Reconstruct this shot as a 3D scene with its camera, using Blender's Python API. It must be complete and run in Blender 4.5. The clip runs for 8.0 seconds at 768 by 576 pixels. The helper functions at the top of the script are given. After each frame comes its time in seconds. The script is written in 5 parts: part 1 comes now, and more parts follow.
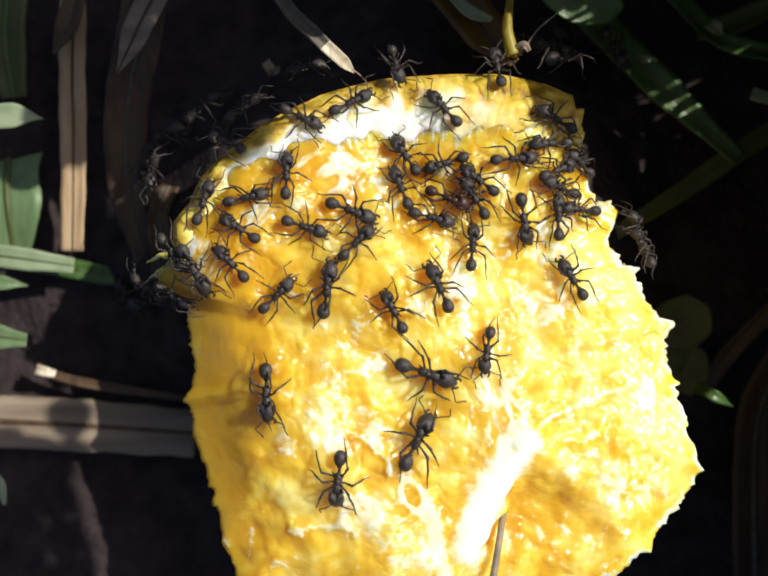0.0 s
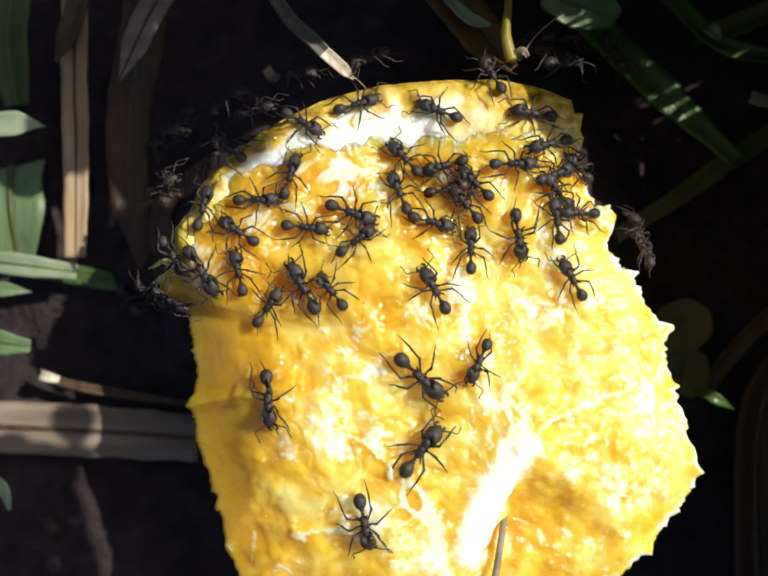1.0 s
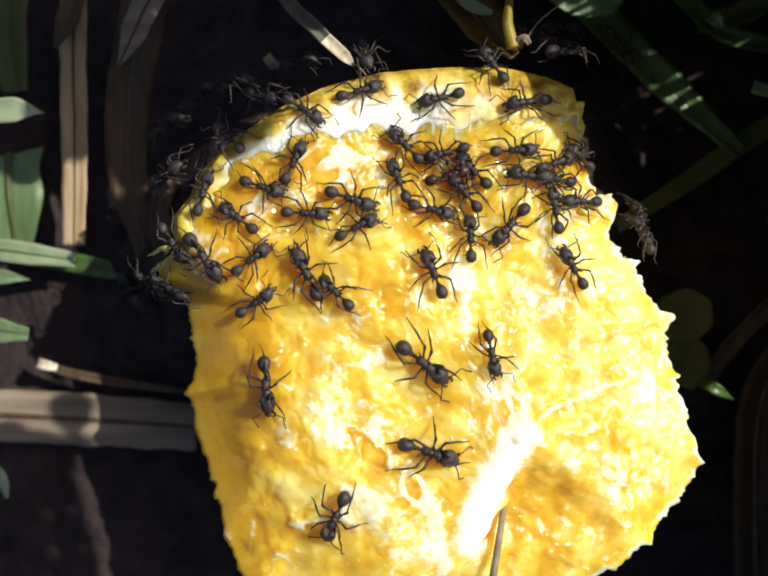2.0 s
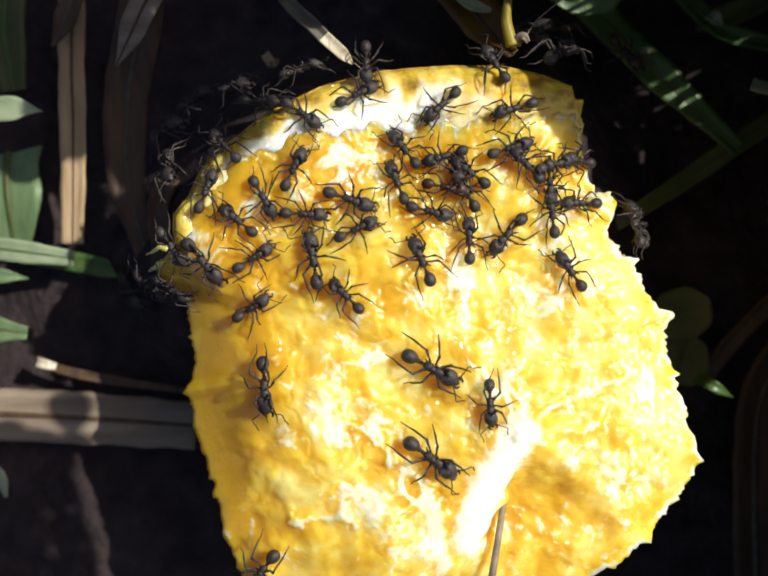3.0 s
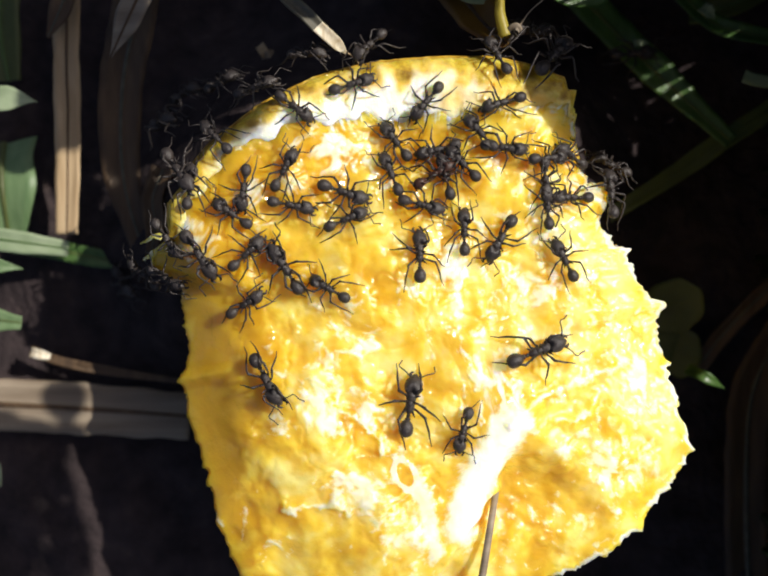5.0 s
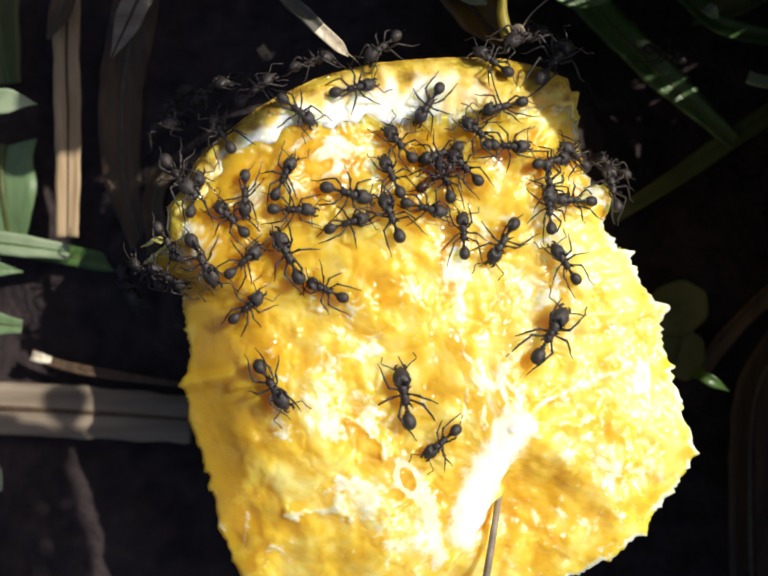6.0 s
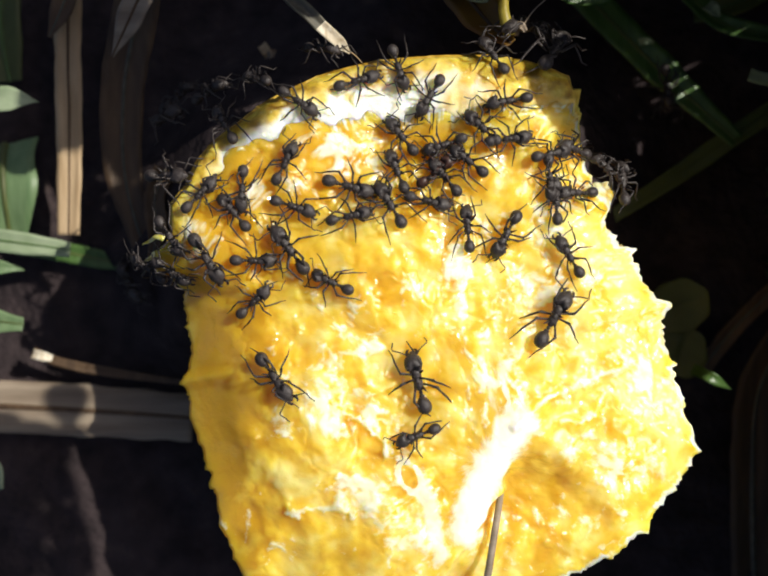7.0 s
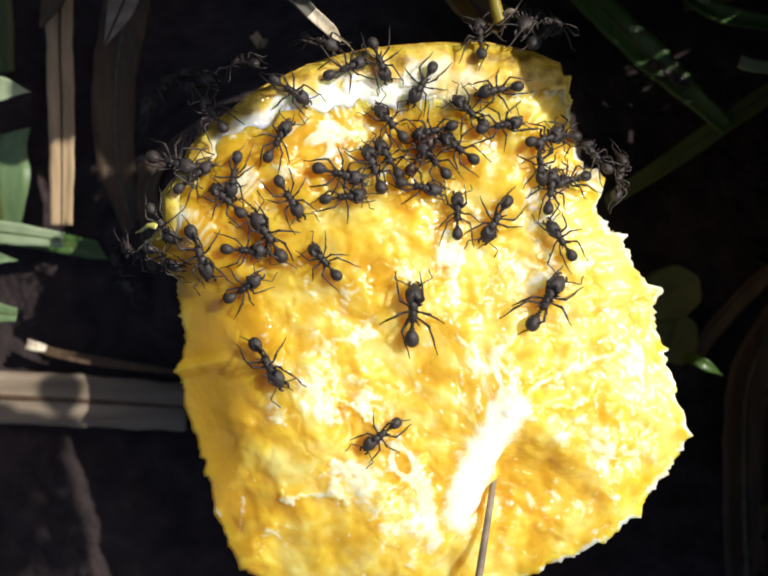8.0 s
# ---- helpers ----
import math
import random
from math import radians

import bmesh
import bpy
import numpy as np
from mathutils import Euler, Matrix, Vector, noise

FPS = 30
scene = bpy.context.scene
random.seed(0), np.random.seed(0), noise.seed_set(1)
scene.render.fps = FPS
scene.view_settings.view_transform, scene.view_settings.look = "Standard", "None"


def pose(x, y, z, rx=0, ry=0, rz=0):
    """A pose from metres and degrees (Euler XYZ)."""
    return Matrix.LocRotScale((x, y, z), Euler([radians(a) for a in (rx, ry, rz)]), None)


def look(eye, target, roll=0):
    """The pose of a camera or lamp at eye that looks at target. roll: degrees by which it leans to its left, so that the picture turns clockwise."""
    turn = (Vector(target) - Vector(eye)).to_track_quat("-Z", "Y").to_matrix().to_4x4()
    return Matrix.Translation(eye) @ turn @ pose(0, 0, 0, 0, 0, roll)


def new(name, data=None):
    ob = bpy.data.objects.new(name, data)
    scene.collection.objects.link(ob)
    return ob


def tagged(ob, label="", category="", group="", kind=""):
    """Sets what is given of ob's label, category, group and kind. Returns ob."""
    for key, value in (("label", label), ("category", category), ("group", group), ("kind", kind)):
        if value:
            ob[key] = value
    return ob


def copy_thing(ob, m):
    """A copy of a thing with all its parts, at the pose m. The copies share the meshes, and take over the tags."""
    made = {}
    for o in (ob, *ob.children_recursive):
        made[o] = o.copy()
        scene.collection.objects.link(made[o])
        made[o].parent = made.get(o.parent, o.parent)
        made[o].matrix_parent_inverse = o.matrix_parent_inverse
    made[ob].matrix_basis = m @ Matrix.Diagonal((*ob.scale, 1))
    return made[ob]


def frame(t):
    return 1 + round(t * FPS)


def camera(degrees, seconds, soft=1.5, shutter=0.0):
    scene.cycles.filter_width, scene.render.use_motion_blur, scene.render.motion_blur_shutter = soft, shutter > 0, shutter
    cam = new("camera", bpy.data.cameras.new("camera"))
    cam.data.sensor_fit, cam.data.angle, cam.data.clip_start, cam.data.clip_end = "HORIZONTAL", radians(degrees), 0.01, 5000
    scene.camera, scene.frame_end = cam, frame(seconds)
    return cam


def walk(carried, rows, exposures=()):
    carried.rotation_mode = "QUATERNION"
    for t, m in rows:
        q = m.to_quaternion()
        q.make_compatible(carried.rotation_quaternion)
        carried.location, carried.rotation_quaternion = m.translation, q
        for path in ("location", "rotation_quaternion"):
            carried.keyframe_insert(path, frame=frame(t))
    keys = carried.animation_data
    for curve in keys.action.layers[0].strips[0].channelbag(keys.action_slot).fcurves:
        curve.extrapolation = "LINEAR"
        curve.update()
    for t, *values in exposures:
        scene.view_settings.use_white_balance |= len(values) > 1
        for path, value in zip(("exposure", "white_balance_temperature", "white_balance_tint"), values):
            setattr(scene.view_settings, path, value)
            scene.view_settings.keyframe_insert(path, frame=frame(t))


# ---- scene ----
from functools import lru_cache

# ---------------------------------------------------------------- camera
cam = camera(40.0, 8.0, soft=2.0)
cam.data.dof.use_dof = True
cam.data.dof.focus_distance = 0.145
cam.data.dof.aperture_fstop = 16.0
walk(cam, [
    (0, pose(-0.00000, 0.00000, 0.18400, -0.000, -0.000, 0.000)),
    (0.5, pose(0.00038, 0.00041, 0.18405, 0.024, 0.039, -0.128)),
    (1, pose(0.00071, 0.00054, 0.18481, 0.066, 0.302, -0.305)),
    (1.5, pose(0.00032, -0.00035, 0.18443, -0.079, 0.216, -0.077)),
    (3, pose(0.00042, -0.00027, 0.18406, -0.347, 0.138, -0.152)),
    (3.5, pose(0.00093, -0.00071, 0.18547, -0.211, 0.094, -0.273)),
    (4, pose(0.00115, -0.00187, 0.18495, -0.362, -0.128, -0.110)),
    (4.5, pose(0.00074, -0.00213, 0.18499, -0.270, -0.152, 0.019)),
    (6, pose(0.00063, -0.00123, 0.18379, -0.380, -0.024, -0.134)),
    (6.5, pose(0.00000, -0.00136, 0.18440, -0.316, -0.092, -0.084)),
    (7, pose(0.00052, -0.00175, 0.18368, -0.317, 0.014, -0.130)),
    (7.5, pose(0.00020, -0.00149, 0.18440, -0.321, -0.043, -0.277)),
    (8, pose(0.00077, -0.00317, 0.18421, -0.469, -0.288, -0.448)),
])

# ---------------------------------------------------------------- light
world = bpy.data.worlds.new("daylight")
scene.world = world
world.use_nodes = True
sky = world.node_tree.nodes.new("ShaderNodeTexSky")
sky.sky_type = "NISHITA"
sky.sun_disc = False
sky.dust_density = 2.5
sky.air_density = 0.6
sky.ozone_density = 0.3
TO_SUN = Vector((0.60, 0.30, 0.74)).normalized()
sky.sun_elevation = math.asin(TO_SUN.z)
sky.sun_rotation = math.atan2(TO_SUN.x, TO_SUN.y)
backing = world.node_tree.nodes["Background"]
backing.inputs["Strength"].default_value = 0.088
world.node_tree.links.new(sky.outputs["Color"], backing.inputs["Color"])

sun_data = bpy.data.lights.new("sun", "SUN")
sun_data.energy = 4.85
sun_data.angle = radians(0.5)
sun_data.color = (1.0, 0.95, 0.86)
sun = new("sun", sun_data)
sun.matrix_world = look(TO_SUN * 2.0, (0, 0, 0))
scene.view_settings.exposure = 0.09

MM = 0.001


# ---------------------------------------------------------------- materials
def material(name, base, rough=0.5, metal=0.0):
    m = bpy.data.materials.new(name)
    m.use_nodes = True
    b = m.node_tree.nodes["Principled BSDF"]
    b.inputs["Base Color"].default_value = (*base, 1)
    b.inputs["Roughness"].default_value = rough
    b.inputs["Metallic"].default_value = metal
    return m, b, m.node_tree.nodes, m.node_tree.links


def coords(nodes, links, stretch=(1, 1, 1)):
    tc = nodes.new("ShaderNodeTexCoord")
    mp = nodes.new("ShaderNodeMapping")
    mp.inputs["Scale"].default_value = stretch
    links.new(tc.outputs["Object"], mp.inputs["Vector"])
    return mp.outputs["Vector"]


def noise_tex(nodes, links, vec, scale, detail=4.0, rough=0.55):
    n = nodes.new("ShaderNodeTexNoise")
    n.inputs["Scale"].default_value = scale
    n.inputs["Detail"].default_value = detail
    n.inputs["Roughness"].default_value = rough
    links.new(vec, n.inputs["Vector"])
    return n.outputs["Fac"]


def ramp(nodes, links, fac, stops):
    r = nodes.new("ShaderNodeValToRGB")
    els = r.color_ramp.elements
    while len(els) < len(stops):
        els.new(0.5)
    for e, (p, c) in zip(els, stops):
        e.position, e.color = p, (*c, 1)
    links.new(fac, r.inputs["Fac"])
    return r.outputs["Color"]


def bump(nodes, links, bsdf, height, strength, distance):
    b = nodes.new("ShaderNodeBump")
    b.inputs["Strength"].default_value = strength
    b.inputs["Distance"].default_value = distance
    links.new(height, b.inputs["Height"])
    links.new(b.outputs["Normal"], bsdf.inputs["Normal"])


def mottled(name, stops, scale, rough=0.5, stretch=(1, 1, 1), relief=(0.4, 0.0003, 900.0), gloss=0.5):
    m, b, n, l = material(name, stops[0][1], rough)
    v = coords(n, l, stretch)
    l.new(ramp(n, l, noise_tex(n, l, v, scale), stops), b.inputs["Base Color"])
    bump(n, l, b, noise_tex(n, l, v, relief[2], 5.0), relief[0], relief[1])
    b.inputs["Specular IOR Level"].default_value = gloss
    return m, b, n, l


def translucent(made, weight, scale, radius):
    m, b, n, l = made
    b.inputs["Subsurface Weight"].default_value = weight
    b.inputs["Subsurface Radius"].default_value = radius
    b.inputs["Subsurface Scale"].default_value = scale
    return m


def leafy(name, stops, scale, stretch=(1, 1, 1), rough=0.4, through_leaf=0.25, thin=(0.2, 0.3, 0.03)):
    m, b, n, l = mottled(name, stops, scale, rough, stretch, (0.5, 0.0002, 700.0))
    t = n.new("ShaderNodeBsdfTranslucent")
    t.inputs["Color"].default_value = (*thin, 1)
    mix = n.new("ShaderNodeMixShader")
    mix.inputs["Fac"].default_value = through_leaf
    l.new(b.outputs["BSDF"], mix.inputs[1])
    l.new(t.outputs["BSDF"], mix.inputs[2])
    l.new(mix.outputs["Shader"], n["Material Output"].inputs["Surface"])
    return m


def maths(nodes, links, kind, a, b, c=None):
    n = nodes.new("ShaderNodeMath")
    n.operation = kind
    for socket, value in zip(n.inputs, (a, b, c)):
        if isinstance(value, (int, float)):
            socket.default_value = value
        elif value is not None:
            links.new(value, socket)
    return n.outputs[0]


def attribute(nodes, name, out):
    n = nodes.new("ShaderNodeAttribute")
    n.attribute_name = name
    return n.outputs[out]


def pulp(name, deep, mid, pale, skin, rough, fine, depth, juicy=False):
    """Wet translucent pulp: broad paler and deeper patches, and crisp pale scraps of torn skin over parts of it."""
    m, b, n, l = material(name, mid, rough)
    v = coords(n, l)
    flow = attribute(n, "flow", "Vector") if juicy else v
    broad, small = noise_tex(n, l, v, 90.0, 3.0), noise_tex(n, l, flow, 0.26 if juicy else 480.0, 2.5)
    fac = maths(n, l, "MULTIPLY_ADD", small, 0.62, maths(n, l, "MULTIPLY", broad, 0.38))
    fac = maths(n, l, "MULTIPLY_ADD", attribute(n, "ripe_and_shade", "Fac"), -0.075, fac)
    cover = attribute(n, "membrane", "Fac")
    height = noise_tex(n, l, v, fine, 3.0)
    if juicy:
        fray = maths(n, l, "SUBTRACT", noise_tex(n, l, flow, 1.6, 2.0, 0.55), 0.5)
        cover = maths(n, l, "MULTIPLY_ADD", fray, 0.6, cover)
        cover = ramp(n, l, cover, [(0.38, (0, 0, 0)), (0.52, (0.40, 0.40, 0.40)), (0.72, (1, 1, 1))])
        height = maths(n, l, "MULTIPLY_ADD", cover, 0.35, maths(n, l, "MULTIPLY", height, 0.35))
    mix = n.new("ShaderNodeMixRGB")
    mix.inputs["Color2"].default_value = (*skin, 1)
    l.new(cover, mix.inputs["Fac"])
    l.new(ramp(n, l, fac, [(0.36, deep), (0.49, mid), (0.63, pale)]), mix.inputs["Color1"])
    colour = mix.outputs["Color"]
    if juicy:
        core = n.new("ShaderNodeMixRGB")
        core.inputs["Color2"].default_value = (0.97, 0.95, 0.84, 1)
        l.new(attribute(n, "core", "Fac"), core.inputs["Fac"])
        l.new(colour, core.inputs["Color1"])
        colour = core.outputs["Color"]
    else:
        rind = n.new("ShaderNodeMixRGB")
        l.new(attribute(n, "rind", "Fac"), rind.inputs["Fac"])
        l.new(colour, rind.inputs["Color1"])
        l.new(ramp(n, l, noise_tex(n, l, v, 420.0, 4.0), [(0.34, (0.30, 0.17, 0.010)), (0.5, (0.60, 0.42, 0.035)), (0.68, (0.80, 0.65, 0.12))]), rind.inputs["Color2"])
        colour = rind.outputs["Color"]
    l.new(colour, b.inputs["Base Color"])
    bump(n, l, b, height, 0.5, 0.0004)
    wet = n.new("ShaderNodeBump")
    wet.inputs["Strength"].default_value = 1.0
    wet.inputs["Distance"].default_value = 0.0014
    l.new(noise_tex(n, l, flow, 0.46, 3.0, 0.5) if juicy else noise_tex(n, l, v, 620.0, 2.0, 0.6), wet.inputs["Height"])
    l.new(wet.outputs["Normal"], b.inputs["Coat Normal"])
    b.inputs["Specular IOR Level"].default_value = 0.4
    patch = ramp(n, l, noise_tex(n, l, v, 210.0, 2.0), [(0.42, (0.10, 0.10, 0.10)), (0.58, (1, 1, 1))])
    l.new(patch, b.inputs["Coat Weight"])
    b.inputs["Coat Roughness"].default_value = 0.11
    return translucent((m, b, n, l), 1.0, depth, (1.0, 0.85, 0.35))


FLESH = pulp("orange_flesh", (0.73, 0.410, 0.019), (0.87, 0.605, 0.066), (0.92, 0.77, 0.25), (0.92, 0.865, 0.62), 0.36, 1000.0, 0.006, True)
PITH = pulp("white_pith", (0.84, 0.52, 0.06), (0.88, 0.62, 0.13), (0.92, 0.74, 0.28), (0.97, 0.94, 0.78), 0.5, 900.0, 0.002)
RAG = translucent(mottled("torn_pulp_rag", [(0.36, (0.86, 0.62, 0.08)), (0.6, (0.95, 0.86, 0.45))], 500.0, 0.25, relief=(0.7, 0.0004, 1300.0)), 0.8, 0.002, (1.0, 0.8, 0.3))
PEEL = mottled("orange_peel", [(0.34, (0.24, 0.12, 0.008)), (0.5, (0.56, 0.33, 0.03)), (0.66, (0.78, 0.55, 0.10))], 420.0, 0.35, relief=(0.6, 0.0004, 900.0))[0]
SOIL = mottled("dark_soil", [(0.3, (0.025, 0.020, 0.021)), (0.6, (0.045, 0.034, 0.035)), (0.8, (0.075, 0.056, 0.050))], 220.0, 0.85,
               relief=(0.9, 0.001, 600.0), gloss=0.05)[0]
ANT = mottled("ant_shell", [(0.3, (0.024, 0.019, 0.018)), (0.7, (0.050, 0.041, 0.038))], 1400.0, 0.42, relief=(1.0, 0.00014, 3600.0), gloss=0.4)[0]
ANT_RED = mottled("reddish_ant_shell", [(0.3, (0.030, 0.014, 0.010)), (0.7, (0.060, 0.026, 0.018))], 1400.0, 0.45, relief=(0.5, 0.00006, 5000.0), gloss=0.35)[0]
GREYSTRAW = leafy("grey_straw", [(0.3, (0.17, 0.125, 0.085)), (0.7, (0.31, 0.25, 0.18))], 160.0, (0.3, 4, 4), 0.6, 0.12, (0.4, 0.3, 0.2))
STRAW = leafy("dry_straw", [(0.3, (0.32, 0.21, 0.10)), (0.7, (0.54, 0.40, 0.24))], 160.0, (4, 0.3, 4), 0.6, 0.15, (0.5, 0.33, 0.14))
# Straw for bits the sun falls on; the brightness is in the colour.
PALESTRAW = leafy("sunlit_pale_straw", [(0.3, (0.46, 0.36, 0.21)), (0.7, (0.80, 0.74, 0.60))], 300.0, (4, 0.3, 4), 0.4, 0.15, (0.6, 0.45, 0.25))
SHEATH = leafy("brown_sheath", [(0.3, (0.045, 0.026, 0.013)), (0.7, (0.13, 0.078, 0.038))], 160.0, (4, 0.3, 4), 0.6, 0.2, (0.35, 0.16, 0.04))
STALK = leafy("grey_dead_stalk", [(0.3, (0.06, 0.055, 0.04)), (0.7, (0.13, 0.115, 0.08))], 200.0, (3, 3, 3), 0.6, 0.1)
GREEN = leafy("green_blade", [(0.3, (0.045, 0.10, 0.022)), (0.7, (0.10, 0.19, 0.05))], 200.0, (4, 0.4, 4), 0.32)
MIDGREEN = leafy("soft_green_blade", [(0.3, (0.11, 0.19, 0.08)), (0.7, (0.20, 0.29, 0.14))], 200.0, (4, 0.4, 4), 0.4)
OLIVE = leafy("olive_leaf", [(0.3, (0.06, 0.075, 0.02)), (0.7, (0.11, 0.13, 0.035))], 150.0, (1, 1, 1), 0.5)
AMBER = leafy("amber_leaf", [(0.3, (0.10, 0.055, 0.012)), (0.7, (0.22, 0.13, 0.025))], 150.0, (1, 1, 1), 0.45, 0.4, (0.5, 0.28, 0.03))
YELLOW = leafy("yellowing_leaf", [(0.3, (0.30, 0.22, 0.03)), (0.7, (0.48, 0.40, 0.06))], 150.0, (1, 1, 1), 0.45, 0.35, (0.6, 0.5, 0.05))
PALE = leafy("pale_green_leaf", [(0.3, (0.22, 0.30, 0.16)), (0.7, (0.40, 0.47, 0.31))], 180.0, (1, 1, 1), 0.3)


# ---------------------------------------------------------------- mesh helpers
def sheet(name, verts, faces, mat, parent=None, label="", smooth=True):
    me = bpy.data.meshes.new(name)
    me.from_pydata([tuple(v) for v in verts], [], faces)
    me.update()
    if smooth:
        me.polygons.foreach_set("use_smooth", [True] * len(me.polygons))
    me.materials.append(mat)
    ob = new(name, me)
    ob.parent = parent
    return tagged(ob, label)


def grid_faces(rows, cols, closed=False):
    wide = cols if closed else cols - 1
    return [(r * cols + c, r * cols + (c + 1) % cols, (r + 1) * cols + (c + 1) % cols, (r + 1) * cols + c)
            for r in range(rows - 1) for c in range(wide)]


def spline(keys, t):
    """A smooth curve through evenly spaced keys, t from 0 to 1."""
    n = len(keys) - 1
    f = min(max(t, 0.0), 1.0) * n
    i = min(int(f), n - 1)
    f -= i
    p = [keys[min(max(i + k, 0), n)] for k in (-1, 0, 1, 2)]
    def one(a, b, c, d):
        return 0.5 * (2 * b + (c - a) * f + (2 * a - 5 * b + 4 * c - d) * f * f + (3 * b - a - 3 * c + d) * f ** 3)
    if isinstance(keys[0], (int, float)):
        return one(*p)
    return Vector([one(*q) for q in zip(*p)])


def tube_data(path, radii, sides=6, base=0, squash=1.0):
    """Vertices and faces of a tapered tube with closed ends along a path."""
    verts, faces = [], []
    up = Vector((0.13, 0.21, 1)).normalized()
    n = len(path)
    for i, p in enumerate(path):
        d = (path[min(i + 1, n - 1)] - path[max(i - 1, 0)]).normalized()
        s = d.cross(up)
        s = s.normalized() if s.length > 1e-6 else Vector((1, 0, 0))
        u = s.cross(d)
        for k in range(sides):
            a = 2 * math.pi * k / sides
            verts.append(p + radii[i] * (s * math.cos(a) + u * math.sin(a) * squash))
    faces = [tuple(base + i for i in reversed(f)) for f in grid_faces(n, sides, True)]
    faces.append(tuple(base + k for k in range(sides)))
    faces.append(tuple(base + (n - 1) * sides + k for k in reversed(range(sides))))
    return verts, faces


def tube(name, path, radii, mat, parent=None, label="", sides=6, squash=1.0):
    v, f = tube_data(path, radii, sides, 0, squash)
    return sheet(name, v, f, mat, parent, label)


def ball_data(centre, size, rings=8, segs=12, base=0, shape=None):
    verts, c = [], Vector(centre)
    for r in range(rings + 1):
        a = math.pi * r / rings
        for s in range(segs):
            b = 2 * math.pi * s / segs
            p = Vector((-math.cos(a), math.sin(a) * math.cos(b), math.sin(a) * math.sin(b)))
            if shape:
                p = shape(p)
            verts.append(c + Vector((p.x * size[0], p.y * size[1], p.z * size[2])))
    return verts, [tuple(base + i for i in f) for f in grid_faces(rings + 1, segs, True)]


def join_data(pieces):
    verts, faces = [], []
    for v, f in pieces:
        k = len(verts)
        verts += v
        faces += [tuple(k + i for i in q) for q in f]
    return verts, faces


# ---------------------------------------------------------------- the lie of the land, in millimetres
# surface
MIDDLE = (6.42, -7.49)
CORE_AT = (14.34, -26.02)
RIM = [33.3, 33.8, 31.0, 30.5, 30.0, 29.0, 29.1, 32.3, 30.4, 31.8, 34.0, 37.4,
       40.0, 39.8, 39.5, 39.1, 38.4, 37.9, 37.6, 37.5, 37.6, 37.7, 37.9, 38.1,
       38.2, 38.5, 38.7, 39.1, 39.7, 39.9, 39.3, 40.0, 38.7, 39.2, 34.6, 34.4,
       33.8, 33.6, 34.1, 34.9, 36.0, 36.5, 36.8, 37.5, 38.9, 41.2, 42.8, 45.1,
       44.5, 43.6, 43.1, 42.5, 42.1, 42.1, 41.9, 41.5, 41.5, 41.2, 40.9, 41.0,
       40.9, 41.3, 42.0, 42.1, 42.0, 42.4, 42.3, 42.1, 39.0, 36.6, 35.6, 33.8]
POINTS = [(4.1, 1.3, 1.8), (334.3, 0.7, 2.0), (37.6, 1.0, 2.2), (168.3, 3.2, 4.0), (193.8, 1.7, 2.6), (341.8, 0.4, 1.4), (56.6, 1.6, 1.6)]  # torn tips: angle, height, half width


def smooth01(a, b, x):
    x = min(max((x - a) / (b - a), 0.0), 1.0)
    return x * x * (3 - 2 * x)


def rim(theta):
    """Distance from the middle to the torn edge of the fruit at an angle in degrees."""
    theta %= 360.0
    f = theta / 5.0
    i = int(f)
    f -= i
    point = sum(h * max(1 - abs(theta - a) / w, 0.0) for a, h, w in POINTS)
    return RIM[i % 72] * (1 - f) + RIM[(i + 1) % 72] * f + point - 0.6 * skin_share(theta) + 0.75 * smooth01(158, 180, theta) * (1 - smooth01(210, 265, theta))


def skin_share(theta):
    """1 where the edge keeps its peel and pith, 0 where it is torn pulp."""
    theta %= 360.0
    return smooth01(50, 60, theta) * (1 - smooth01(158, 170, theta))


def pith_width(theta):
    return 1.9 + 5.6 * smooth01(50, 75, theta % 360) * (1 - smooth01(95, 150, theta % 360)) + 0.6 * math.sin(theta * 0.4) + 0.4 * math.sin(theta * 0.93 + 1)


def polar(x, y):
    dx, dy = x - MIDDLE[0], y - MIDDLE[1]
    return math.hypot(dx, dy), math.degrees(math.atan2(dy, dx)) % 360.0


def hollow(x, y):
    """Depth of the empty pocket beside the core: steep towards the core and under its arch, open below."""
    dx, dy = x - 21.08 + 0.25 * math.sin(y * 1.7), y - -29.28 + 0.25 * math.sin(x * 1.5 + 0.5)
    lean = -4.6 + 0.42 * min(dy + 1.0, 0.0) * 1.6 + 0.10 * max(dy + 1.0, 0.0)
    left = smooth01(-0.2, 0.9, dx - lean)
    arch = 5.4 - 0.05 * (dx + 0.5) ** 2
    top = smooth01(-0.6, 5.5, arch - dy)
    right = 1 - smooth01(-5.0, 17.0, dx - 0.1 * dy)
    return 3.2 * left * top * right * (1 - 0.75 * smooth01(-3.0, -8.5, dy))


def fruit(x, y):
    """Height of the fruit's face, without its fine grain."""
    r, th = polar(x, y)
    share = min(r / rim(th), 1.0)
    west = smooth01(150, 180, th) * (1 - smooth01(210, 265, th))
    z = 41.5 - 3.5 * share ** 3.2 * (1 - 0.45 * skin_share(th)) - 4.4 * west * share ** 2.3 - 1.6 * (1 - skin_share(th)) * smooth01(0.72, 1.0, share)
    z += 0.9 * math.sin(x * 0.21 + 1.0) * math.cos(y * 0.17)
    return z - hollow(x, y)


